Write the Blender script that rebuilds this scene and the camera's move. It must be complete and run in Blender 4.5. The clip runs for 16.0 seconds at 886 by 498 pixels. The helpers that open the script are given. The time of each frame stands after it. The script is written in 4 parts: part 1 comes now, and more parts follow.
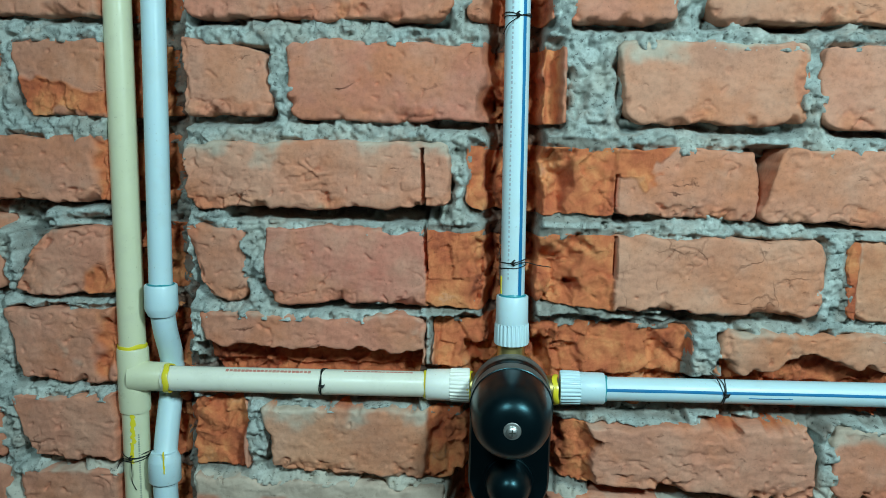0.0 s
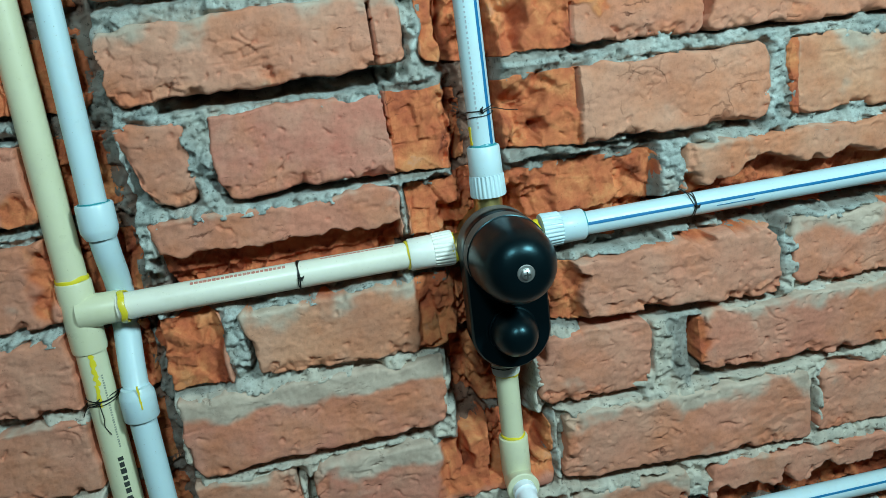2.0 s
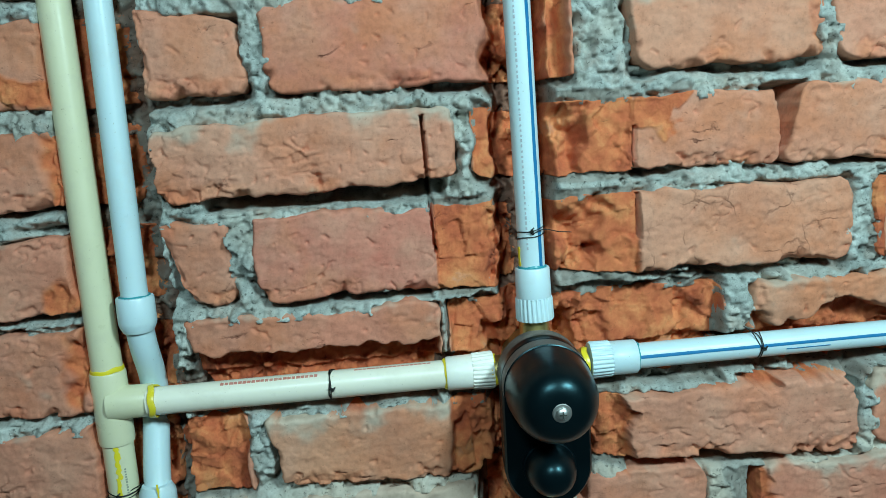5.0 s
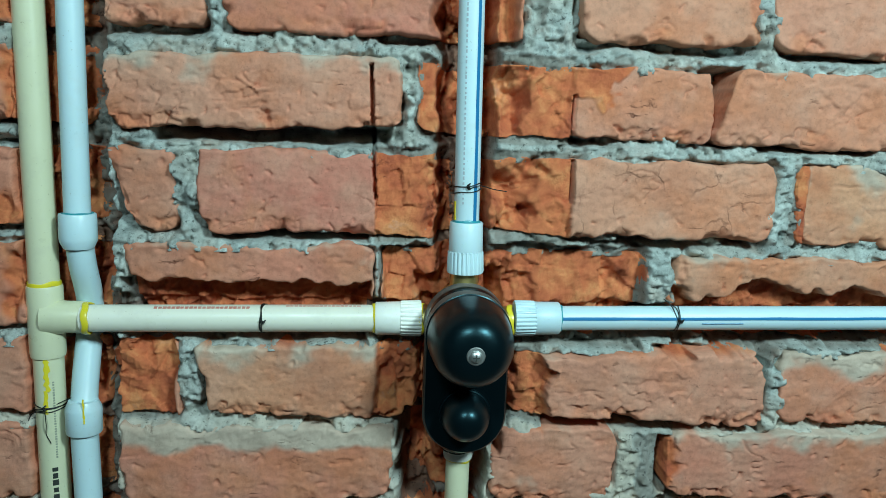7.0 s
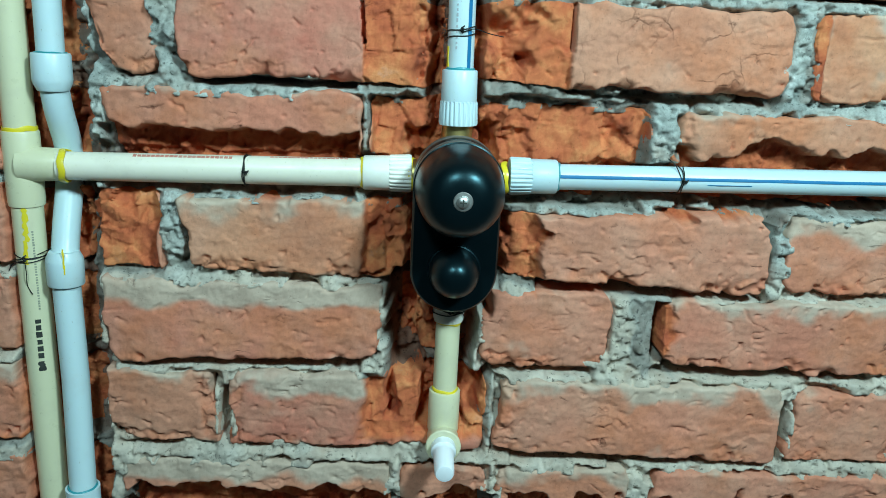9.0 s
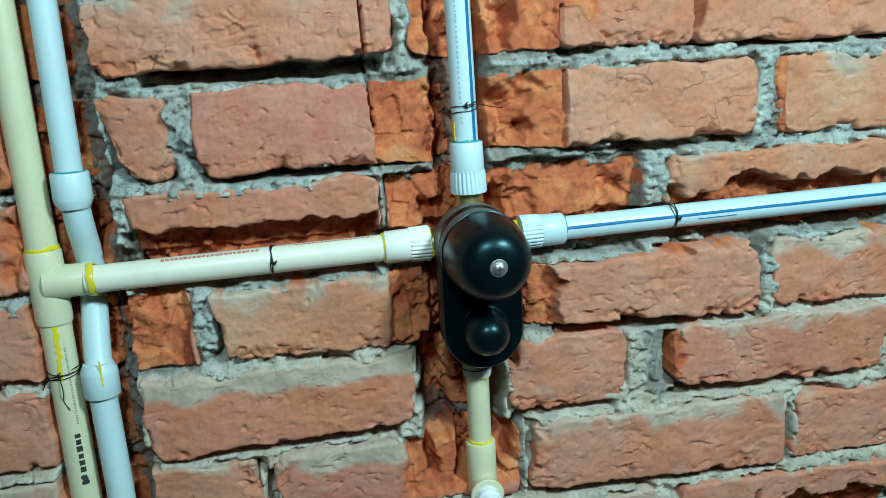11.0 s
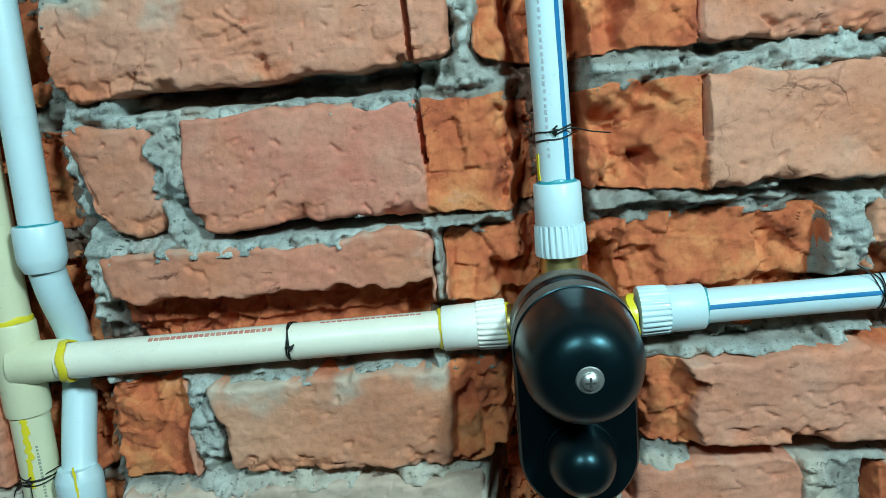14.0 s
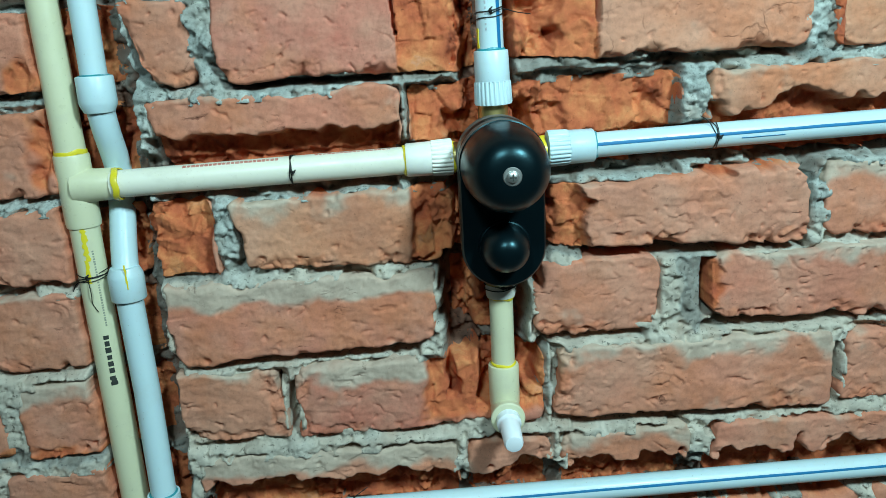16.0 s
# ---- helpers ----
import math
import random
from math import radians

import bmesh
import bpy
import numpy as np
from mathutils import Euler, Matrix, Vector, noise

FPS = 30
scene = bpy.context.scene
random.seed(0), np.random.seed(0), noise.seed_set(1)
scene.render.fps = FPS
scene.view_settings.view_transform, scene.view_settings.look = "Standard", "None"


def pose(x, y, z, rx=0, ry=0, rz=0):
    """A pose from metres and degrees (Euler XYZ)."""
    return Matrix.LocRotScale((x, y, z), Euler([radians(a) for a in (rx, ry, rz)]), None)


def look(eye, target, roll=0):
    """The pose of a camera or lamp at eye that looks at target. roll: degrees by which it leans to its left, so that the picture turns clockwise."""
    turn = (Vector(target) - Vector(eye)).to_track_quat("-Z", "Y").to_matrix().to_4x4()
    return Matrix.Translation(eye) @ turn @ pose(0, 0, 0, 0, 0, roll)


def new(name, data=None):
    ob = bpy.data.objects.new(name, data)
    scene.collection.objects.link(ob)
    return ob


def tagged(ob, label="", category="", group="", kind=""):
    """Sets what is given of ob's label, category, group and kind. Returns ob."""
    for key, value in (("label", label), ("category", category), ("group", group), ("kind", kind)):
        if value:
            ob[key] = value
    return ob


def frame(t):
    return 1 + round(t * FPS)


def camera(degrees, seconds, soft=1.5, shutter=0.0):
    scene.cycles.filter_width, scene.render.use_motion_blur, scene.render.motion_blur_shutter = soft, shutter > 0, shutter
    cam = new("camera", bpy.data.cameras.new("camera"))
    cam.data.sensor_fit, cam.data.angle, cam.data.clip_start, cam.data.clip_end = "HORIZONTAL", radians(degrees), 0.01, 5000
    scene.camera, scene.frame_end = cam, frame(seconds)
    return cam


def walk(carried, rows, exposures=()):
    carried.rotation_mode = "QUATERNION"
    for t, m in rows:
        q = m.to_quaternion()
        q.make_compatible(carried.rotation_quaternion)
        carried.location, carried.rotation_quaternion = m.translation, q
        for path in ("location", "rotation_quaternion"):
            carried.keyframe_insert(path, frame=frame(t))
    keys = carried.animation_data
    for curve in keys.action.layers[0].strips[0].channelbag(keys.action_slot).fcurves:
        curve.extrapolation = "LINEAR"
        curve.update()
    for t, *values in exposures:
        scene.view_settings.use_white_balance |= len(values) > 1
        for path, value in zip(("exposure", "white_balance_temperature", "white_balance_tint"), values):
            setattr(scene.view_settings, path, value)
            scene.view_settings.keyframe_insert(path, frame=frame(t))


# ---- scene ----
cam = camera(58.2, 16.0, 0.85)
PATH = [
    (0, (0.028, 0.051, 1.279), (-0.105, 2.025, 0.987), 1.2),
    (0.5, (0.012, 0.065, 1.241), (-0.111, 2.028, 0.879), 0.8),
    (1, (-0.024, 0.082, 1.229), (0.01, 2.045, 0.846), -1.3),
    (1.5, (-0.076, 0.091, 1.243), (0.129, 2.033, 0.81), -4.1),
    (2, (-0.1, 0.081, 1.233), (0.176, 1.992, 0.71), -7.0),
    (2.5, (-0.046, 0.104, 1.228), (0.199, 2.016, 0.695), -8.3),
    (3, (-0.028, 0.15, 1.25), (0.089, 2.096, 0.804), -7.5),
    (3.5, (0.002, 0.15, 1.258), (-0.02, 2.115, 0.884), -5.3),
    (3.7, (0.007, 0.156, 1.257), (-0.058, 2.122, 0.895), -5.0),
    (5.8, (-0.083, 0.078, 1.264), (0.088, 2.05, 0.979), -2.2),
    (6, (-0.081, 0.074, 1.263), (0.102, 2.047, 0.995), -1.8),
    (6.5, (-0.09, 0.09, 1.261), (0.126, 2.063, 1.014), -0.3),
    (7, (-0.021, 0.081, 1.224), (0.111, 2.049, 0.892), 2.0),
    (7.5, (0.045, 0.101, 1.181), (-0.006, 2.045, 0.713), 3.7),
    (8, (0.06, 0.119, 1.15), (-0.069, 2.029, 0.57), 4.7),
    (8.2, (0.059, 0.124, 1.154), (-0.059, 2.021, 0.531), 4.7),
    (8.5, (0.044, 0.121, 1.167), (0.0, 2.037, 0.597), 4.7),
    (9, (0.007, 0.098, 1.159), (0.095, 2.029, 0.644), 2.8),
    (11.5, (-0.088, 0.077, 1.204), (0.208, 2.006, 0.766), -3.5),
    (12, (-0.078, 0.081, 1.203), (0.231, 2.012, 0.783), -1.8),
    (12.5, (-0.047, 0.163, 1.182), (0.181, 2.11, 0.784), -1.8),
    (13, (-0.001, 0.22, 1.178), (0.1, 2.177, 0.777), -3.6),
    (13.5, (0.013, 0.248, 1.178), (-0.016, 2.208, 0.778), -4.9),
    (14, (-0.001, 0.276, 1.188), (-0.111, 2.239, 0.822), -4.8),
    (14.5, (-0.008, 0.272, 1.132), (-0.11, 2.225, 0.715), -4.0),
    (15, (0.015, 0.218, 1.082), (-0.01, 2.138, 0.523), -3.9),
    (15.2, (0.009, 0.174, 1.085), (0.006, 2.09, 0.513), -3.9),
    (15.5, (-0.012, 0.112, 1.117), (0.018, 2.03, 0.551), -3.7),
    (16, (-0.029, 0.08, 1.154), (0.038, 2.006, 0.619), -3.3),
]
walk(cam, [(t, look(eye, target, roll)) for t, eye, target, roll in PATH],
     [(0, -0.30), (1, -0.22), (2.5, -0.10), (3.7, -0.14), (6, -0.17), (7, -0.20), (8, -0.06), (9, 0.05), (12.5, -0.04), (14, 0.0), (15, 0.12), (16, 0.07)])

# ---------------------------------------------------------------- light
world = bpy.data.worlds.new("world")
scene.world = world
world.use_nodes = True
world.node_tree.nodes["Background"].inputs[0].default_value = (0.55, 0.72, 0.75, 1)
world.node_tree.nodes["Background"].inputs[1].default_value = 0.01


def lamp(name, eye, target, watts, size, colour):
    data = bpy.data.lights.new(name, "AREA")
    data.shape, data.size, data.energy, data.color = "DISK", size, watts, colour
    ob = new(name, data)
    ob.matrix_world = look(eye, target)
    return ob


COOL = (0.67, 1.0, 1.06)
lamp("ceiling_lamp_light", (0.54, -0.14, 1.72), (0.02, 0.757, 0.50), 15.8, 0.16, COOL)
lamp("wall_lamp_light", (-0.20, -0.16, 1.72), (0.06, 0.757, 0.50), 6.6, 0.16, COOL)

# ---------------------------------------------------------------- numeric noise
FACE = 0.757


def _hash(i, j, seed):
    h = (i.astype(np.int64) * 374761393 + j.astype(np.int64) * 668265263 + seed * 1442695041) & 0x7FFFFFFF
    h = ((h ^ (h >> 13)) * 1274126177) & 0x7FFFFFFF
    h = ((h ^ (h >> 16)) * 974634769) & 0x7FFFFFFF
    return (h ^ (h >> 11)) % 65536 / 65535.0


def vnoise(x, z, size, seed):
    """Gradient noise, 0 to 1, with cells of that size in metres."""
    u, v = np.asarray(x) / size + 1000.0, np.asarray(z) / size + 1000.0
    u, v = 0.8253 * u - 0.5646 * v, 0.5646 * u + 0.8253 * v + 900.0
    i, j = np.floor(u), np.floor(v)
    fu, fv = u - i, v - j
    su, sv = fu * fu * fu * (fu * (fu * 6 - 15) + 10), fv * fv * fv * (fv * (fv * 6 - 15) + 10)

    def slope(di, dj):
        k = _hash(i + di, j + dj, seed) * 6.2832
        return np.cos(k) * (fu - di) + np.sin(k) * (fv - dj)

    low = slope(0, 0) * (1 - su) + slope(1, 0) * su
    high = slope(0, 1) * (1 - su) + slope(1, 1) * su
    return np.clip(0.5 + 0.95 * (low * (1 - sv) + high * sv), 0, 1)


def fbm(x, z, size, seed, octaves=3):
    """Layered noise, about -1 to 1."""
    total, gain, norm = 0.0, 1.0, 0.0
    for k in range(octaves):
        total = total + gain * (vnoise(x, z, size / 2 ** k, seed + 17 * k) * 2 - 1)
        norm += gain
        gain *= 0.5
    return total / norm * 1.5


def smooth(a, b, v):
    t = np.clip((v - a) / (b - a), 0, 1)
    return t * t * (3 - 2 * t)


def facets(x, z, size, seed):
    """Broken facets: each cell a tilted plane, -1 to 1."""
    u, v = x / size + 500.0, z / size + 500.0
    best, out = np.full(np.shape(u), 9.0), np.zeros(np.shape(u))
    iu, iv = np.floor(u), np.floor(v)
    for di in (-1, 0, 1):
        for dj in (-1, 0, 1):
            ci, cj = iu + di, iv + dj
            px, pz = ci + _hash(ci, cj, seed), cj + _hash(ci, cj, seed + 5)
            d = (u - px) ** 2 + (v - pz) ** 2
            tilt = (u - px) * (_hash(ci, cj, seed + 9) * 2 - 1) * 1.5 + (v - pz) * (_hash(ci, cj, seed + 13) * 2 - 1) * 1.5 + _hash(ci, cj, seed + 21) * 1.6 - 0.8
            near = d < best
            best, out = np.where(near, d, best), np.where(near, tilt, out)
    return out


# ---------------------------------------------------------------- where the plumber's chases were hacked out of the wall
def box_mask(x, z, x0, x1, z0, z1, ragged, soft, seed, wander=None):
    """1 inside a rectangle with a ragged outline, falling to 0 over soft metres."""
    n, m = wander or (fbm(x, z, 0.030, 40, 3), fbm(x, z, 0.030, 43, 3))
    a = x + (n * math.cos(seed) + m * math.sin(seed)) * ragged
    b = z + (m * math.cos(seed) - n * math.sin(seed)) * ragged
    inside = np.minimum(np.minimum(a - x0, x1 - a), np.minimum(b - z0, z1 - b))
    return smooth(0, soft, inside)


# x0, x1, z0, z1, depth, raggedness, softness
CHASES = (
    (-0.334, -0.2545, 0.0, 2.6, 0.036, 0.004, 0.005),
    (-0.312, -0.2660, 0.955, 1.115, 0.048, 0.005, 0.012),
    (0.016, 0.070, 0.805, 2.6, 0.046, 0.004, 0.010),
    (-0.266, 1.2, 1.026, 1.066, 0.036, 0.004, 0.010),
    (-0.300, 1.2, 0.692, 0.732, 0.036, 0.005, 0.010),
    (-0.004, 0.088, 0.925, 1.095, 0.048, 0.006, 0.014),
    (-0.012, 0.072, 0.862, 0.965, 0.050, 0.006, 0.012),
    (-0.014, 0.038, 0.848, 0.968, 0.075, 0.008, 0.014),
    (0.008, 0.044, 1.095, 2.6, 0.060, 0.006, 0.020),
)
HACKS = (
    (-0.036, 0.030, 1.112, 1.197, 0.008, 0.000, 0.003),
    (0.000, 0.030, 1.112, 1.192, 0.028, 0.006, 0.020),
    (0.060, 0.1355, 1.112, 1.197, 0.0055, 0.001, 0.003),
    (0.050, 0.112, 1.108, 1.192, 0.030, 0.010, 0.030),
    (0.055, 0.1325, 1.200, 1.277, 0.0060, 0.001, 0.003),
    (0.050, 0.102, 1.200, 1.275, 0.032, 0.008, 0.030),
    (0.122, 0.176, 1.236, 1.276, 0.0020, 0.014, 0.006),
    (-0.002, 0.030, 1.200, 1.275, 0.012, 0.004, 0.006),
    (0.060, 0.084, 1.275, 1.365, 0.022, 0.003, 0.010),
    (-0.030, 0.030, 1.020, 1.114, 0.022, 0.004, 0.006),
    (0.055, 0.209, 1.020, 1.116, 0.024, 0.003, 0.004),
    (0.055, 0.130, 1.020, 1.104, 0.032, 0.010, 0.030),
    (-0.250, -0.034, 1.020, 1.080, 0.030, 0.005, 0.006),
    (0.228, 1.2, 1.020, 1.082, 0.028, 0.012, 0.007),
    (0.055, 0.104, 0.945, 1.030, 0.028, 0.010, 0.018),
    (0.055, 0.122, 0.945, 1.024, 0.012, 0.010, 0.008),
    (-0.262, -0.203, 0.948, 1.026, 0.014, 0.003, 0.005),
    (-0.034, 0.020, 0.950, 1.030, 0.014, 0.003, 0.006),
    (0.050, 0.074, 0.870, 0.950, 0.020, 0.004, 0.010),
    (-0.034, 0.092, 0.796, 0.868, 0.012, 0.006, 0.012),
    (0.034, 0.086, 0.818, 0.872, 0.042, 0.006, 0.010),
    (-0.012, 0.006, 0.812, 0.872, 0.040, 0.005, 0.008),
    (-0.250, 0.000, 0.685, 0.748, 0.030, 0.008, 0.006),
    (0.000, 0.240, 0.685, 0.748, 0.030, 0.012, 0.006),
    (0.243, 1.2, 0.685, 0.746, 0.028, 0.012, 0.006),
    (0.330, 0.345, 1.118, 1.193, 0.0015, 0.001, 0.002),
    (0.210, 0.252, 0.870, 0.950, 0.0045, 0.012, 0.016),
    (-0.500, -0.325, 0.780, 0.800, 0.0040, 0.010, 0.010),
    (-0.420, -0.325, 1.282, 1.320, 0.005, 0.010, 0.010),
    (-0.345, -0.325, 1.195, 1.270, 0.012, 0.006, 0.012),
    (-0.360, -0.325, 1.110, 1.150, 0.010, 0.012, 0.014),
    (-0.352, -0.325, 1.030, 1.100, 0.014, 0.010, 0.016),
)


def hacked(x, z):
    """Depth hacked away and how freshly broken the surface is."""
    depth, fresh = np.zeros(np.shape(x)), np.zeros(np.shape(x))
    left, right, low, high = x.min() - 0.02, x.max() + 0.02, z.min() - 0.02, z.max() + 0.02
    wander = fbm(x, z, 0.030, 40, 3), fbm(x, z, 0.030, 43, 3)
    for k, (x0, x1, z0, z1, deep, ragged, soft) in enumerate(CHASES + HACKS):
        if x1 < left or x0 > right or z1 < low or z0 > high:
            continue
        m = box_mask(x, z, x0, x1, z0, z1, ragged, soft, 1 + k, wander)
        depth, fresh = np.maximum(depth, m * deep), np.maximum(fresh, m)
    rough = 0.9 * facets(x + 0.3 * z, z - 0.2 * x, 0.024, 5) + 0.40 * facets(x - 0.4 * z, z, 0.010, 8) + 0.55 * fbm(x * 1.6, z, 0.018, 77, 4)
    calm = 0.45 + 0.95 * smooth(0.35, 0.75, vnoise(x, z, 0.055, 91))
    depth = depth + fresh * rough * calm * (0.0020 + 0.12 * depth)
    return np.maximum(depth, 0), np.clip(fresh * 1.6, 0, 1)


def saw_cut(x, z):
    """The thin slots left by the angle grinder."""
    one = (np.abs(x + 0.0405 - (1.265 - z) * 0.05) < 0.0016) & (z < 1.264) & (z > 1.150)
    two = (np.abs(x - 0.1345) < 0.0012) & (z < 1.190) & (z > 1.152)
    three = (np.abs(x - 0.1325) < 0.0012) & (z < 1.245) & (z > 1.204)
    return np.where(one, 0.024, 0.0) + np.where(two | three, 0.010, 0.0)


# ---------------------------------------------------------------- materials
def material(name, roughness=0.5, metallic=0.0, colour=(0.5, 0.5, 0.5)):
    m = bpy.data.materials.new(name)
    m.use_nodes = True
    b = m.node_tree.nodes["Principled BSDF"]
    b.inputs["Base Color"].default_value = (*colour, 1)
    b.inputs["Roughness"].default_value = roughness
    b.inputs["Metallic"].default_value = metallic
    return m, m.node_tree, b


def node(tree, kind, **values):
    n = tree.nodes.new(kind)
    for key, value in values.items():
        n.inputs[key.replace("_", " ")].default_value = value
    return n


def noise_node(tree, coords, scale, detail=4.0, rough=0.55):
    n = node(tree, "ShaderNodeTexNoise", Scale=scale, Detail=detail, Roughness=rough)
    tree.links.new(coords, n.inputs["Vector"])
    return n.outputs["Fac"]


def ramp(tree, value, stops):
    n = tree.nodes.new("ShaderNodeValToRGB")
    while len(n.color_ramp.elements) < len(stops):
        n.color_ramp.elements.new(0.5)
    for e, (p, c) in zip(n.color_ramp.elements, stops):
        e.position, e.color = p, (*c, 1) if len(c) == 3 else c
    tree.links.new(value, n.inputs["Fac"])
    return n.outputs["Color"]


def mix(tree, fac, a, b, mode="MIX"):
    n = tree.nodes.new("ShaderNodeMix")
    n.data_type, n.blend_type = "RGBA", mode
    for slot, value in ((0, fac), (6, a), (7, b)):
        if isinstance(value, (int, float)):
            n.inputs[slot].default_value = value
        elif isinstance(value, tuple):
            n.inputs[slot].default_value = (*value, 1)
        else:
            tree.links.new(value, n.inputs[slot])
    return n.outputs[2]


def bump(tree, bsdf, height, strength, distance):
    n = node(tree, "ShaderNodeBump", Strength=strength, Distance=distance)
    tree.links.new(height, n.inputs["Height"])
    tree.links.new(n.outputs["Normal"], bsdf.inputs["Normal"])


def attribute(tree, name):
    n = tree.nodes.new("ShaderNodeAttribute")
    n.attribute_name = name
    return n.outputs["Fac"]


def place(tree):
    return tree.nodes.new("ShaderNodeNewGeometry").outputs["Position"]


def brick_material():
    m, t, b = material("fired_clay_brick", 0.92)
    p = place(t)
    info = attribute(t, "tone")
    body = ramp(t, info, [(0.0, (0.56, 0.170, 0.115)), (0.35, (0.58, 0.215, 0.135)), (0.7, (0.59, 0.245, 0.155)), (1.0, (0.61, 0.290, 0.165))])
    large = noise_node(t, p, 22, 4)
    body = mix(t, ramp(t, large, [(0.38, (0, 0, 0)), (0.70, (0.65, 0.65, 0.65))]), body, (0.57, 0.300, 0.205))
    blotch = ramp(t, noise_node(t, p, 14, 5, 0.6), [(0.46, (0, 0, 0)), (0.66, (0.7, 0.7, 0.7))])
    body = mix(t, blotch, body, (0.56, 0.185, 0.085))
    soot = ramp(t, noise_node(t, p, 9, 6, 0.65), [(0.50, (0, 0, 0)), (0.72, (0.55, 0.55, 0.55))])
    body = mix(t, soot, body, (0.40, 0.165, 0.110))
    fine = noise_node(t, p, 160, 6, 0.7)
    body = mix(t, 0.48, body, ramp(t, fine, [(0.3, (0.58, 0.55, 0.53)), (0.52, (1, 1, 1)), (0.75, (1.22, 1.20, 1.18))]), "MULTIPLY")
    # freshly broken clay is more orange
    broken = ramp(t, noise_node(t, p, 30, 6, 0.65), [(0.28, (0.28, 0.055, 0.026)), (0.41, (0.50, 0.114, 0.044)), (0.53, (0.61, 0.168, 0.062)), (0.64, (0.70, 0.255, 0.096)), (0.78, (0.62, 0.29, 0.19))])
    body = mix(t, attribute(t, "broken"), body, broken)
    # cement smears
    smear = ramp(t, noise_node(t, p, 48, 7, 0.65), [(0.30, (0.36, 0.305, 0.240)), (0.50, (0.48, 0.410, 0.325)), (0.70, (0.58, 0.50, 0.40))])
    body = mix(t, attribute(t, "smear"), body, smear)
    pits = ramp(t, noise_node(t, p, 330, 4, 0.65), [(0.27, (0.42, 0.38, 0.36)), (0.36, (1, 1, 1))])
    body = mix(t, 0.6, body, pits, "MULTIPLY")
    # crazing cracks on some bricks, torn marks drawn out along the brick on all
    warp = t.nodes.new("ShaderNodeVectorMath")
    warp.operation = "MULTIPLY_ADD"
    warp.inputs[1].default_value = (0.03, 0.03, 0.03)
    wobble = node(t, "ShaderNodeTexNoise", Scale=38.0, Detail=5.0)
    t.links.new(p, wobble.inputs["Vector"])
    t.links.new(wobble.outputs["Color"], warp.inputs[0])
    t.links.new(p, warp.inputs[2])
    cells = node(t, "ShaderNodeTexVoronoi", Scale=27.0)
    cells.feature = "DISTANCE_TO_EDGE"
    t.links.new(warp.outputs[0], cells.inputs["Vector"])
    line = ramp(t, cells.outputs["Distance"], [(0.0, (1, 1, 1)), (0.030, (0, 0, 0))])
    line = mix(t, 1.0, line, ramp(t, noise_node(t, p, 34, 3), [(0.48, (0, 0, 0)), (0.60, (1, 1, 1))]), "MULTIPLY")
    line = mix(t, 1.0, line, attribute(t, "cracked"), "MULTIPLY")
    line = mix(t, attribute(t, "broken"), line, (0.0, 0.0, 0.0))
    drawn = node(t, "ShaderNodeMapping", Scale=(38.0, 38.0, 190.0))
    t.links.new(warp.outputs[0], drawn.inputs["Vector"])
    tear = ramp(t, noise_node(t, drawn.outputs["Vector"], 1.0, 5, 0.6), [(0.62, (0, 0, 0)), (0.70, (1, 1, 1))])
    tear = mix(t, 1.0, tear, ramp(t, noise_node(t, p, 24, 3), [(0.52, (0, 0, 0)), (0.66, (1, 1, 1))]), "MULTIPLY")
    marks = mix(t, 1.0, line, tear, "LIGHTEN")
    body = mix(t, marks, body, mix(t, 1.0, body, (0.34, 0.28, 0.26), "MULTIPLY"))
    t.links.new(body, b.inputs["Base Color"])
    h = mix(t, 0.42, noise_node(t, p, 210, 8, 0.75), noise_node(t, p, 800, 3, 0.65))
    torn = mix(t, 1.0, noise_node(t, p, 85, 9, 0.72), attribute(t, "broken"), "MULTIPLY")
    h = mix(t, 1.0, h, mix(t, 1.0, torn, (3.6, 3.6, 3.6), "MULTIPLY"), "ADD")
    h = mix(t, 1.0, h, mix(t, 1.0, marks, (1.6, 1.6, 1.6), "MULTIPLY"), "SUBTRACT")
    bump(t, b, h, 0.6, 0.0014)
    return m


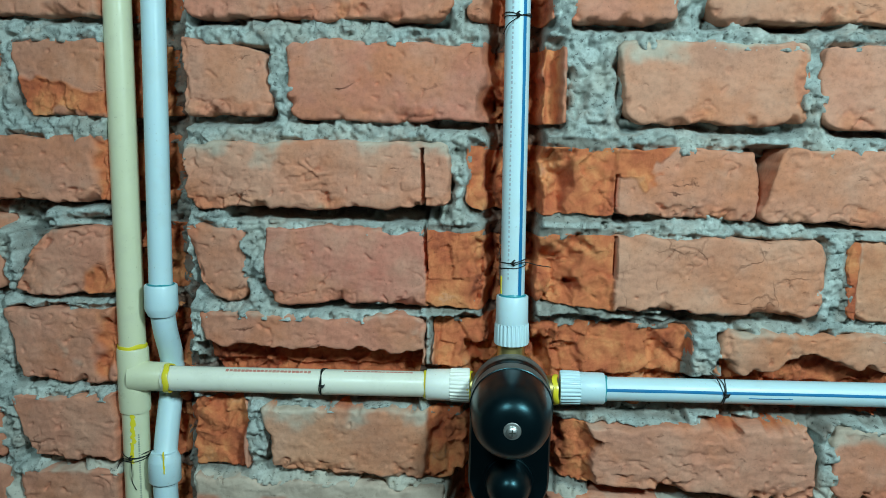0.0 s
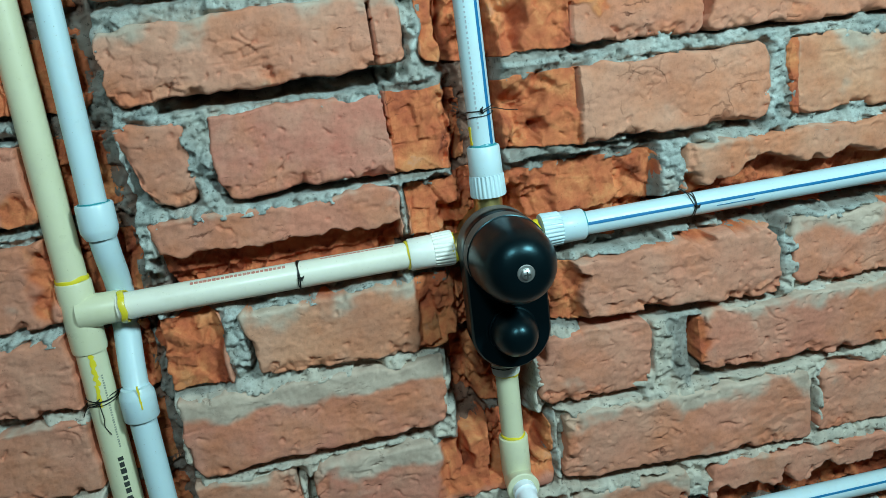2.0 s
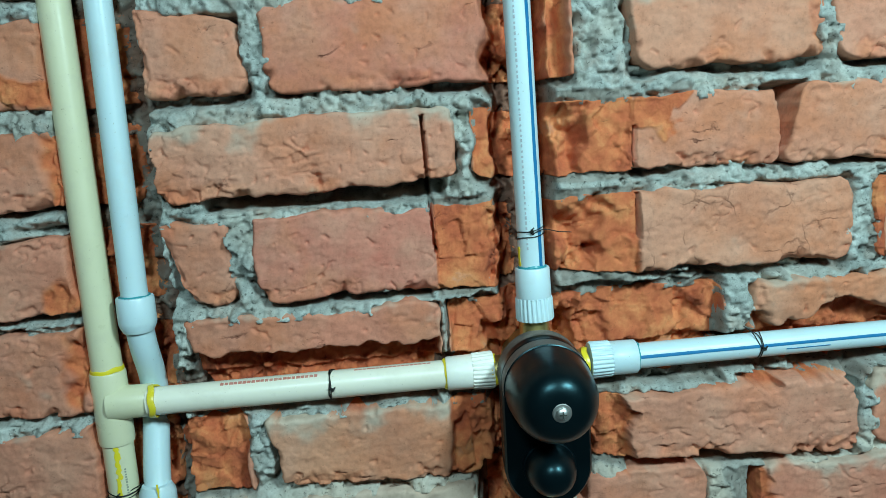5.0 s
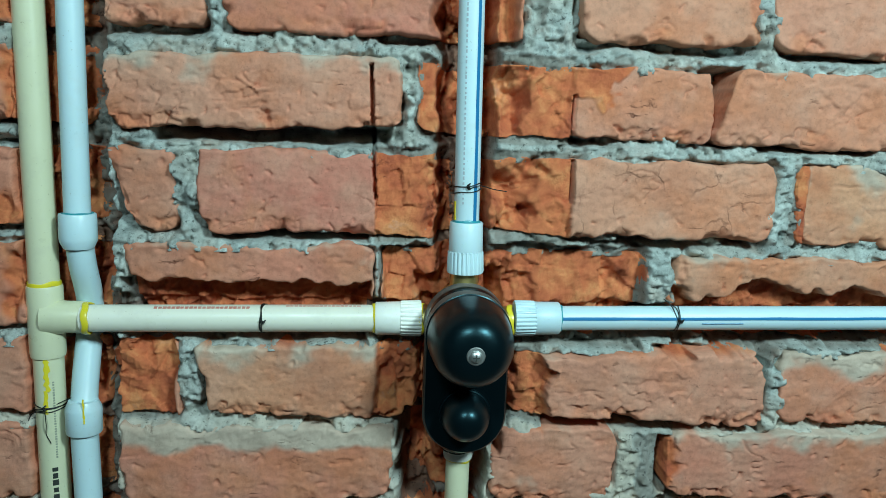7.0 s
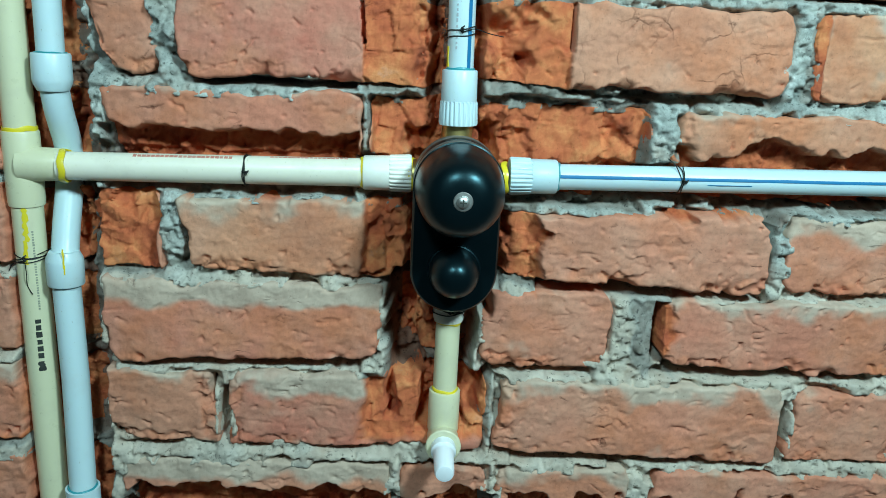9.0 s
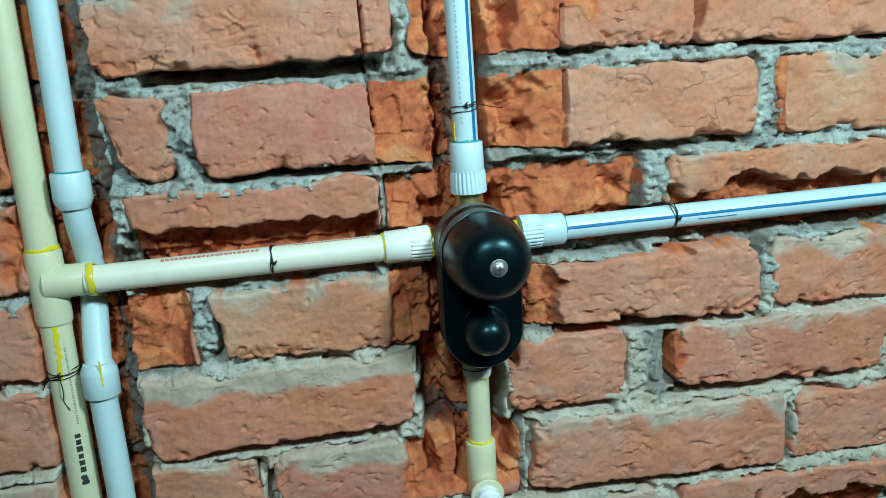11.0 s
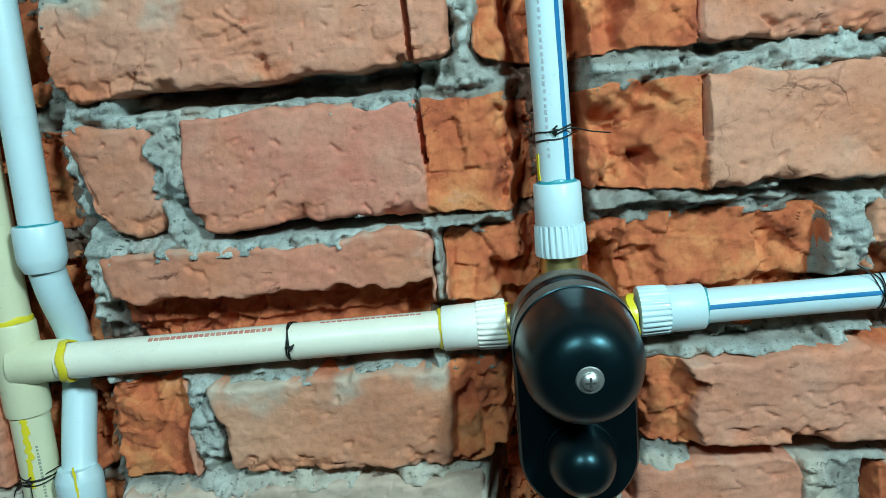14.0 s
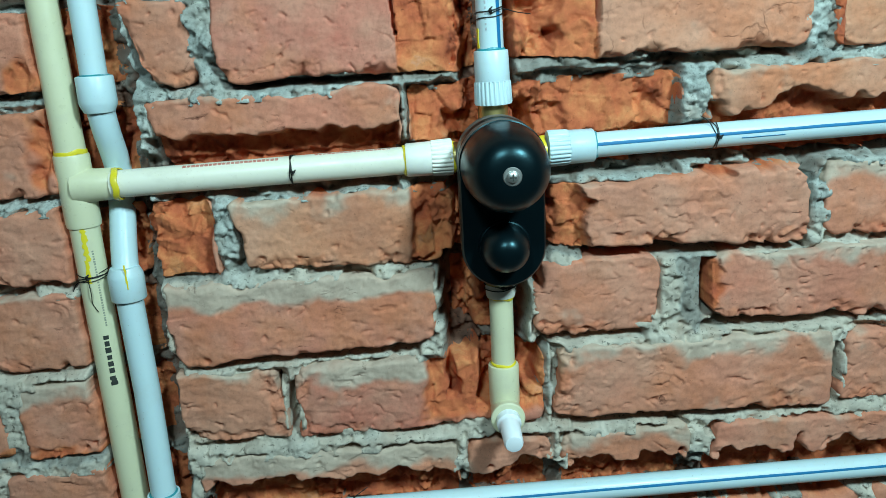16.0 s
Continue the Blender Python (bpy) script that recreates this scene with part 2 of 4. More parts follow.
def mortar_material():
    m, t, b = material("cement_mortar", 0.95)
    p = place(t)
    c = ramp(t, noise_node(t, p, 48, 7, 0.6), [(0.28, (0.25, 0.272, 0.25)), (0.44, (0.37, 0.405, 0.375)), (0.58, (0.47, 0.515, 0.48)), (0.72, (0.62, 0.66, 0.62))])
    sand = ramp(t, noise_node(t, p, 600, 3, 0.6), [(0.32, (0.62, 0.62, 0.62)), (0.5, (1, 1, 1)), (0.7, (1.12, 1.12, 1.12))])
    c = mix(t, 0.6, c, sand, "MULTIPLY")
    # brick dust washed over the joints
    wash = ramp(t, noise_node(t, p, 40, 6, 0.65), [(0.30, (0.42, 0.365, 0.295)), (0.50, (0.57, 0.505, 0.41)), (0.70, (0.68, 0.61, 0.51))])
    c = mix(t, attribute(t, "wash"), c, wash)
    clay = ramp(t, noise_node(t, p, 22, 5, 0.6), [(0.54, (0, 0, 0)), (0.74, (0.55, 0.55, 0.55))])
    c = mix(t, clay, c, (0.42, 0.25, 0.165))
    c = mix(t, attribute(t, "broken"), c, ramp(t, noise_node(t, p, 50, 5), [(0.3, (0.17, 0.15, 0.12)), (0.65, (0.36, 0.35, 0.31))]))
    # where the cut is deepest, the mortar turns dark red-brown
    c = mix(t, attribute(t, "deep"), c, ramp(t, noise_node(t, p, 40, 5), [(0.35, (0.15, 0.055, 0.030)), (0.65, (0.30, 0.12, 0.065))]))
    holes = ramp(t, noise_node(t, p, 230, 4, 0.65), [(0.33, (0.20, 0.20, 0.20)), (0.41, (1, 1, 1))])
    c = mix(t, 0.8, c, holes, "MULTIPLY")
    t.links.new(c, b.inputs["Base Color"])
    h = mix(t, 0.40, noise_node(t, p, 170, 8, 0.78), noise_node(t, p, 620, 4, 0.7))
    bump(t, b, h, 1.0, 0.0026)
    return m


def plastic(name, colour, dirt=(0.5, 0.45, 0.36), roughness=0.33, amount=0.35, subsurface=0.0, spread=0.22, gloss=0.5):
    m, t, b = material(name, roughness, 0, colour)
    p = place(t)
    dust = ramp(t, noise_node(t, p, 38, 6, 0.7), [(0.5, (0, 0, 0)), (0.8, (amount, amount, amount))])
    c = mix(t, dust, colour, dirt)
    specks = ramp(t, noise_node(t, p, 520, 2, 0.5), [(0.22, (0.55, 0.5, 0.42)), (0.30, (1, 1, 1))])
    c = mix(t, 0.6, c, specks, "MULTIPLY")
    t.links.new(c, b.inputs["Base Color"])
    r = ramp(t, noise_node(t, p, 70, 5, 0.6), [(0.3, (roughness - spread * 0.35,) * 3), (0.75, (roughness + spread,) * 3)])
    t.links.new(r, b.inputs["Roughness"])
    b.inputs["Subsurface Weight"].default_value = subsurface
    b.inputs["Specular IOR Level"].default_value = gloss
    b.inputs["Subsurface Radius"].default_value = (0.004, 0.004, 0.003)
    bump(t, b, noise_node(t, p, 300, 4), 0.12, 0.0006)
    return m


BRICK = brick_material()
MORTAR = mortar_material()
CREAM = plastic("cream_pipe_plastic", (0.68, 0.66, 0.45), subsurface=0.1)
PALE = plastic("pale_cream_pipe_plastic", (0.82, 0.79, 0.66), subsurface=0.1)
WHITE = plastic("white_pipe_plastic", (0.56, 0.73, 0.77), amount=0.22, subsurface=0.1)
IVORY = plastic("ivory_fitting_plastic", (0.84, 0.84, 0.76), subsurface=0.1)
BLUE = plastic("blue_stripe_ink", (0.005, 0.165, 0.36), (0.04, 0.16, 0.4), 0.4, 0.1)
TEAL = plastic("teal_primer", (0.02, 0.28, 0.33), (0.2, 0.4, 0.4), 0.35, 0.3)
YELLOW = plastic("yellow_solvent_cement", (0.78, 0.62, 0.03), (0.6, 0.5, 0.1), 0.3, 0.3)
INK = plastic("black_print_ink", (0.03, 0.035, 0.03), (0.2, 0.2, 0.16), 0.5, 0.3)
REDINK = plastic("red_print_ink", (0.58, 0.22, 0.17), (0.7, 0.6, 0.5), 0.5, 0.6)
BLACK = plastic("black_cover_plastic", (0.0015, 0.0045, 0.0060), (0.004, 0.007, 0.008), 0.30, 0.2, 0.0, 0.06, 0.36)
# lighting put in the material: tint blues the highlights, mutes the brick's red reflection
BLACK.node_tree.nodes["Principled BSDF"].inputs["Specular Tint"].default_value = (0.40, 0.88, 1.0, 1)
GREYCAP = plastic("dusty_grey_rubber", (0.10, 0.095, 0.085), (0.30, 0.29, 0.26), 0.55, 0.8)
BRASS, _t, _b = material("dull_brass", 0.38, 0.9, (0.50, 0.40, 0.16))
STEEL, _t, _b = material("screw_steel", 0.42, 0.9, (0.50, 0.52, 0.50))
WIRE, _t, _b = material("black_binding_wire", 0.5, 0.6, (0.02, 0.022, 0.02))
PLUG, _t, _b = material("milky_plug_plastic", 0.28, 0.0, (0.80, 0.86, 0.90))
_b.inputs["Subsurface Weight"].default_value = 0.5
_b.inputs["Subsurface Radius"].default_value = (0.01, 0.01, 0.01)


def plaster_material():
    m, t, b = material("bare_cement_plaster", 0.9)
    p = place(t)
    c = ramp(t, noise_node(t, p, 6, 8, 0.65), [(0.3, (0.08, 0.078, 0.072)), (0.7, (0.15, 0.145, 0.135))])
    t.links.new(c, b.inputs["Base Color"])
    bump(t, b, noise_node(t, p, 90, 6), 0.6, 0.003)
    return m


PLASTER = plaster_material()


# ---------------------------------------------------------------- mesh helpers
def mesh_object(name, verts, faces, mat, parent=None, shade=True, attributes=None):
    me = bpy.data.meshes.new(name)
    verts, faces = np.asarray(verts, dtype=np.float32), np.asarray(faces, dtype=np.int32)
    n = faces.shape[1]
    me.vertices.add(len(verts))
    me.vertices.foreach_set("co", verts.ravel())
    me.loops.add(faces.size)
    me.loops.foreach_set("vertex_index", faces.ravel())
    me.polygons.add(len(faces))
    me.polygons.foreach_set("loop_start", np.arange(len(faces), dtype=np.int32) * n)
    me.update(calc_edges=True)
    if shade:
        me.polygons.foreach_set("use_smooth", np.ones(len(faces), dtype=bool))
    for key, values in (attributes or {}).items():
        me.attributes.new(key, "FLOAT", "POINT").data.foreach_set("value", np.asarray(values, dtype=np.float32).ravel())
    me.materials.append(mat)
    ob = new(name, me)
    ob.parent = parent
    return ob


def part(name, bm, mat, parent=None, label="", smooth_shade=True):
    """Links a bmesh as one mesh object under a thing."""
    bmesh.ops.recalc_face_normals(bm, faces=bm.faces)
    me = bpy.data.meshes.new(name)
    bm.to_mesh(me)
    bm.free()
    if smooth_shade:
        me.polygons.foreach_set("use_smooth", [True] * len(me.polygons))
        me.set_sharp_from_angle(angle=radians(38))
    me.materials.append(mat)
    ob = new(name, me)
    ob.parent = parent
    return tagged(ob, label)


def thing(name, label, category, group=""):
    return tagged(new(name), label, category, group)


def rings(bm, loops, close_ends=True, cyclic=False):
    """Skin a list of vertex loops."""
    made = [[bm.verts.new(p) for p in loop] for loop in loops]
    n = len(made[0])
    pairs = list(zip(made, made[1:])) + ([(made[-1], made[0])] if cyclic else [])
    for a, b in pairs:
        for i in range(n):
            bm.faces.new((a[i], a[(i + 1) % n], b[(i + 1) % n], b[i]))
    if close_ends and not cyclic:
        bm.faces.new(made[0])
        bm.faces.new(made[-1])
    return made


def frame_of(d):
    d = Vector(d).normalized()
    side = d.cross(Vector((0, 0, 1)) if abs(d.z) < 0.9 else Vector((0, -1, 0))).normalized()
    return d, side, side.cross(d).normalized()


def lathe(bm, origin, direction, profile, n=40, ribs=0, rib_depth=0.0, rib_range=(0, 0)):
    """Turn a profile of (distance along, radius) about an axis; ribs make a grip."""
    d, s, u = frame_of(direction)
    o = Vector(origin)
    n = ribs * 4 if ribs else n
    loops = []
    for a, r in profile:
        loop = []
        for i in range(n):
            k = 2 * math.pi * i / n
            rr = r
            if ribs and rib_range[0] <= a <= rib_range[1] and i % 4 in (0, 1):
                rr = r - rib_depth
            loop.append(o + d * a + (s * math.cos(k) + u * math.sin(k)) * rr)
        loops.append(loop)
    rings(bm, loops)
    return bm


def sweep(bm, points, radius, n=20, cyclic=False):
    """A round tube along points; radius is one number or one for each point."""
    pts = [Vector(p) for p in points]
    m = len(pts)
    normal, loops = None, []
    for i, p in enumerate(pts):
        a, b = (pts[i - 1], pts[(i + 1) % m]) if cyclic else (pts[max(i - 1, 0)], pts[min(i + 1, m - 1)])
        d = (b - a).normalized()
        if normal is None:
            normal = frame_of(d)[1]
        normal = (normal - d * normal.dot(d)).normalized()
        other = d.cross(normal)
        r = radius[i] if isinstance(radius, (list, tuple)) else radius
        loops.append([p + (normal * math.cos(2 * math.pi * k / n) + other * math.sin(2 * math.pi * k / n)) * r for k in range(n)])
    rings(bm, loops, True, cyclic)
    return bm


def bow(points, steps=10):
    """A smooth run of points through the given ones."""
    p = [Vector(q) for q in points]
    p = [p[0] * 2 - p[1]] + p + [p[-1] * 2 - p[-2]]
    out = []
    for i in range(1, len(p) - 2):
        for k in range(steps):
            t = k / steps
            a, b, c, d = p[i - 1], p[i], p[i + 1], p[i + 2]
            out.append(0.5 * (2 * b + (c - a) * t + (2 * a - 5 * b + 4 * c - d) * t * t + (3 * b - a - 3 * c + d) * t ** 3))
    return out + [p[-2]]


def skin_patch(bm, a, b, radius, centre, half, raggedness=0.0, seed=1, steps=24, lift=0.0005):
    """A thin curved patch on a pipe from a to b: centre and half are angles about the pipe from the room side, positive upwards or to the right."""
    a, b = Vector(a), Vector(b)
    d = (b - a).normalized()
    front = (Vector((0, -1, 0)) - d * d.dot(Vector((0, -1, 0)))).normalized()
    up = Vector((0, 0, 1)) if abs(d.z) < 0.5 else Vector((1, 0, 0))
    up = (up - d * d.dot(up) - front * front.dot(up)).normalized()
    rnd = random.Random(seed)
    grid = []
    for i in range(steps + 1):
        p = a + (b - a) * (i / steps)
        lo, hi = -half * (1 + rnd.uniform(-raggedness, raggedness)), half * (1 + rnd.uniform(-raggedness, raggedness))
        row = []
        for k in range(7):
            ang = radians(centre + lo + (hi - lo) * k / 6)
            row.append((front * math.cos(ang) + up * math.sin(ang), p))
        grid.append(row)
    outer = [[bm.verts.new(p + v * (radius + lift)) for v, p in row] for row in grid]
    inner = [[bm.verts.new(p + v * (radius - 0.0004)) for v, p in row] for row in grid]
    for layer in (outer, inner):
        for r0, r1 in zip(layer, layer[1:]):
            for k in range(6):
                bm.faces.new((r0[k], r0[k + 1], r1[k + 1], r1[k]))
    for i in range(steps):
        for k in (0, 6):
            bm.faces.new((outer[i][k], outer[i + 1][k], inner[i + 1][k], inner[i][k]))
    for i in (0, steps):
        for k in range(6):
            bm.faces.new((outer[i][k], outer[i][k + 1], inner[i][k + 1], inner[i][k]))
    return bm


def slab(bm, x0, x1, y0, y1, z0, z1):
    v = [bm.verts.new((x, y, z)) for x in (x0, x1) for y in (y0, y1) for z in (z0, z1)]
    for q in ((0, 1, 3, 2), (4, 6, 7, 5), (0, 4, 5, 1), (2, 3, 7, 6), (0, 2, 6, 4), (1, 5, 7, 3)):
        bm.faces.new([v[i] for i in q])
    return bm


# ---------------------------------------------------------------- the room round the wall
def setting(name, label, *box):
    ob = part(name, slab(bmesh.new(), *box), PLASTER, None, label, False)
    return tagged(ob, kind="structure")


setting("floor", "bare grey cement floor", -1.5, 1.5, -1.7, 1.0, -0.1, 0.0)
setting("ceiling", "bare grey cement ceiling", -1.5, 1.5, -1.7, 1.0, 2.6, 2.7)
setting("wall_west", "bare grey cement wall", -1.6, -1.5, -1.7, 1.0, 0.0, 2.6)
setting("wall_east", "bare grey cement wall", 1.5, 1.6, -1.7, 1.0, 0.0, 2.6)
setting("wall_south", "bare grey cement wall", -1.5, 1.5, -1.8, -1.7, 0.0, 2.6)

# ---------------------------------------------------------------- brick courses: bottom, top, then each brick's ends and set-back
COURSES = (
    (1.462, 1.532, ((-0.62, -0.38, 0), (-0.368, -0.13, 1), (-0.118, 0.12, 0), (0.132, 0.37, 1), (0.382, 0.62, 0))),
    (1.375, 1.450, ((-0.60, -0.478, 2), (-0.466, -0.268, 1), (-0.255, -0.016, 0), (-0.004, 0.076, 2), (0.086, 0.176, 1), (0.200, 0.44, 0), (0.452, 0.69, 1))),
    (1.287, 1.357, ((-0.66, -0.432, 1), (-0.420, -0.272, 2), (-0.262, -0.173, 1), (-0.161, 0.086, 0), (0.130, 0.291, 1), (0.300, 0.54, 0))),
    (1.208, 1.268, ((-0.56, -0.270, 1), (-0.258, -0.013, -2), (-0.001, 0.253, 1), (0.258, 0.50, 0), (0.512, 0.66, 1))),
    (1.120, 1.190, ((-0.66, -0.440, 1), (-0.429, -0.268, 2), (-0.260, -0.201, 2), (-0.182, 0.036, 0), (0.047, 0.315, -1), (0.336, 0.58, 1))),
    (1.034, 1.108, ((-0.60, -0.452, 0), (-0.440, -0.262, 2), (-0.250, -0.036, 0), (-0.028, 0.208, 1), (0.232, 0.47, 0), (0.482, 0.66, 1))),
    (0.954, 1.021, ((-0.66, -0.446, 0), (-0.434, -0.270, 1), (-0.262, -0.203, 2), (-0.191, 0.056, 0), (0.068, 0.322, -4), (0.339, 0.58, 1))),
    (0.876, 0.946, ((-0.60, -0.442, 1), (-0.430, -0.266, 2), (-0.257, -0.012, 0), (-0.003, 0.064, 2), (0.074, 0.189, 1), (0.224, 0.46, -1), (0.472, 0.66, 0))),
    (0.791, 0.862, ((-0.66, -0.412, 0), (-0.400, -0.268, 1), (-0.258, -0.156, 0), (-0.148, 0.082, 1), (0.092, 0.358, -1), (0.366, 0.60, 1))),
    (0.702, 0.774, ((-0.60, -0.440, 1), (-0.428, -0.262, 0), (-0.247, -0.002, 1), (0.008, 0.088, 1), (0.098, 0.222, 1), (0.246, 0.49, 0), (0.502, 0.66, 1))),
    (0.616, 0.690, ((-0.66, -0.372, 0), (-0.360, -0.112, 1), (-0.100, 0.142, 0), (0.154, 0.396, 0), (0.408, 0.65, 1))),
    (0.530, 0.604, ((-0.60, -0.262, 0), (-0.250, -0.002, 1), (0.010, 0.252, 0), (0.264, 0.506, 1), (0.518, 0.66, 0))),
)
# corners out of square, for bricks named by course bottom and left end: x of top left, bottom left, top right, bottom right, then z of the same
SHAPES = {
    (1.120, -0.429): (0.034, 0.000, 0.000, 0.000, -0.010, 0.000, 0.000, 0.002),
    (1.120, -0.260): (0.000, 0.022, 0.000, 0.000, 0.000, 0.004, -0.002, -0.004),
    (1.034, -0.250): (0.000, 0.018, 0.000, 0.000, 0.000, 0.000, 0.000, 0.000),
    (0.954, -0.191): (0.000, 0.016, 0.004, -0.004, -0.002, 0.002, 0.003, -0.002),
    (0.954, 0.068): (0.010, 0.000, -0.004, 0.000, -0.007, 0.006, 0.004, -0.002),
    (0.876, 0.224): (0.012, 0.018, 0.000, 0.000, -0.004, 0.006, 0.000, 0.000),
    (1.287, -0.420): (0.000, 0.018, 0.000, 0.000, -0.004, -0.002, 0.002, 0.002),
    (1.287, -0.262): (0.000, 0.000, -0.010, 0.000, 0.002, 0.002, -0.010, 0.002),
    (1.287, 0.130): (-0.004, 0.010, 0.000, 0.002, 0.002, 0.002, 0.002, 0.004),
    (1.208, 0.258): (0.014, -0.004, 0.000, 0.000, 0.000, -0.002, 0.006, -0.002),
    (1.208, -0.258): (0.000, 0.002, -0.004, 0.000, -0.004, -0.004, 0.004, 0.004),
    (1.120, 0.047): (0.000, 0.000, -0.002, 0.002, 0.000, 0.004, 0.000, 0.004),
    (0.954, -0.434): (0.000, 0.016, 0.000, 0.000, 0.000, 0.004, 0.000, 0.000),
    (1.034, -0.440): (0.000, 0.020, 0.000, 0.000, -0.004, 0.000, 0.000, 0.000),
    (0.791, -0.258): (0.000, 0.004, -0.006, 0.000, 0.002, 0.004, -0.004, 0.000),
    (0.791, 0.092): (0.006, 0.000, 0.000, -0.004, 0.000, 0.002, 0.000, -0.004),
    (0.791, 0.366): (0.006, 0.000, 0.000, 0.000, -0.006, -0.004, 0.000, 0.000),
    (0.876, -0.257): (0.000, 0.006, 0.000, -0.004, 0.000, -0.006, 0.000, 0.004),
}
# bricks with cement left along the upper edge, and how much
SMEARED = {(0.876, -0.257): 1.0, (0.791, -0.148): 0.9, (0.791, 0.092): 0.65, (0.954, 0.339): 0.6, (0.954, -0.191): 0.45, (1.287, 0.130): 0.5, (1.120, 0.336): 0.4,
           (0.876, 0.224): 0.5, (0.791, -0.258): 0.5, (0.702, -0.247): 1.0, (0.791, -0.400): 0.7, (1.208, -0.258): 0.3, (0.702, 0.098): 0.4}
CRACKED = {(1.120, 0.047): 0.5, (0.954, 0.068): 0.08}
# fired redder (0) or paler and more yellow (1)
TONES = {(1.120, -0.182): 0.0, (1.287, -0.161): 0.15, (0.876, -0.257): 0.2, (0.791, -0.148): 0.1, (1.120, 0.336): 1.0, (0.954, -0.191): 0.9, (1.208, 0.258): 0.75,
         (1.208, -0.258): 0.7, (1.034, 0.232): 0.9, (0.954, 0.068): 0.6, (0.876, 0.224): 0.3, (1.034, -0.250): 0.3, (0.791, 0.092): 0.5, (1.120, -0.260): 0.6}
LEFT, RIGHT, LOW, HIGH = -0.66, 0.69, 0.53, 1.532


def brick_sheet(seed, x0, x1, z0, z1, back, step, shape, plaster, cracked, tone):
    """One weathered brick: worn outline, pitted face, hacked parts, and sides running back into the wall."""
    rnd = random.Random(seed)
    nx, nz = max(8, int((x1 - x0) / step)), max(8, int((z1 - z0) / step))
    hw, hh, cx, cz = (x1 - x0) / 2, (z1 - z0) / 2, (x0 + x1) / 2, (z0 + z1) / 2
    a, b = np.meshgrid(np.linspace(-hw, hw, nx + 1), np.linspace(-hh, hh, nz + 1))
    # each corner worn to its own radius
    rc = np.where(a > 0, np.where(b > 0, rnd.uniform(0.004, 0.012), rnd.uniform(0.004, 0.017)), np.where(b > 0, rnd.uniform(0.004, 0.012), rnd.uniform(0.004, 0.017)))
    va, vb = np.maximum(np.abs(a) - (hw - rc), 0), np.maximum(np.abs(b) - (hh - rc), 0)
    k = np.maximum(va, vb) / np.maximum(np.hypot(va, vb), 1e-9)
    corner = (va > 0) & (vb > 0)
    a2 = np.where(corner, np.sign(a) * (hw - rc + va * k), a)
    b2 = np.where(corner, np.sign(b) * (hh - rc + vb * k), b)
    rim = np.minimum(hw - np.abs(a), hh - np.abs(b))
    x, z = cx + a2, cz + b2
    s, u = a / hw * 0.5 + 0.5, b / hh * 0.5 + 0.5
    x = x + (shape[0] * (1 - s) + shape[2] * s) * u + (shape[1] * (1 - s) * np.clip(1 - 2.2 * s, 0, 1) + shape[3] * s) * (1 - u)
    z = z + (shape[4] * (1 - s) + shape[6] * s) * u + (shape[5] * (1 - s) + shape[7] * s) * (1 - u)
    # bricks are a little skewed and their edges wander
    skew = rnd.uniform(-0.008, 0.008)
    z = z + (x - cx) * skew
    near_rim = smooth(0.030, 0.0, rim)
    wx = x + near_rim * (0.0030 * fbm(x, z, 0.040, seed, 3) + 0.0006 * fbm(x, z, 0.009, seed + 4, 2))
    wz = z + near_rim * (0.0034 * fbm(x, z, 0.045, seed + 1, 3) + 0.0007 * fbm(x, z, 0.010, seed + 5, 2))
    x, z = wx, wz
    # rounded arrises, chipped here and there, more along the bottom
    chip = smooth(0.15, 0.8, fbm(x, z, 0.026, seed + 2, 3)) * (0.6 + 1.1 * smooth(0.2, -1.0, b / hh))
    r = 0.0030 + 0.0015 * fbm(x, z, 0.06, seed + 3, 2) + 0.008 * chip
    t = np.clip(1 - rim / r, 0, 1)
    depth = r * (1 - np.sqrt(np.maximum(1 - t * t, 0)))
    # face: shallow undulation, drag marks from the mould, pits
    depth = depth - 0.0015 * fbm(x, z, 0.055, seed + 7, 3) - 0.0005 * fbm(x * 0.45, z, 0.011, seed + 8, 3) - 0.00022 * fbm(x, z, 0.0045, seed + 6, 2)
    crease = np.abs(fbm(x * 0.55, z, 0.034, seed + 9, 3))
    depth = depth + 0.0022 * smooth(0.06, 0.0, crease) * smooth(0.35, 0.8, fbm(x, z, 0.05, seed + 10, 2))
    # torn patches and horizontal drag cracks
    torn = smooth(0.50, 0.72, vnoise(x, z, 0.045, seed + 16)) * rnd.choice((0.0, 0.5, 1.0))
    depth = depth + torn * (0.0005 + 0.0011 * facets(x * 0.6, z, 0.009, seed + 17))
    drag = fbm(x * 0.22, z + 0.0018 * fbm(x, z, 0.02, seed + 18, 2), 0.0075, seed + 19, 2)
    depth = depth + 0.0016 * smooth(0.70, 1.0, drag) * smooth(0.55, 0.75, vnoise(x, z, 0.05, seed + 20))
    pit = smooth(0.80, 0.95, vnoise(x, z, 0.0075, seed + 11)) * smooth(0.4, 0.7, vnoise(x, z, 0.04, seed + 12))
    depth = depth + 0.0022 * pit
    # coarse crumbling lower edge, torn away in chunks along part of its length, and now and then an end
    reach = 0.010 + 0.010 * vnoise(x, z, 0.05, seed + 21)
    low = b + hh + 0.004 * fbm(x, z, 0.012, seed + 22, 3)
    crumble = smooth(0.44, 0.62, vnoise(x, 0 * z, 0.055, seed + 13)) * smooth(reach, reach * 0.55, low)
    side = rnd.choice((-1, 1))
    crumble = np.maximum(crumble, rnd.choice((0.0, 0.0, 0.9)) * smooth(0.016, 0.008, hw - side * a + 0.006 * fbm(x, z, 0.02, seed + 23, 3)))
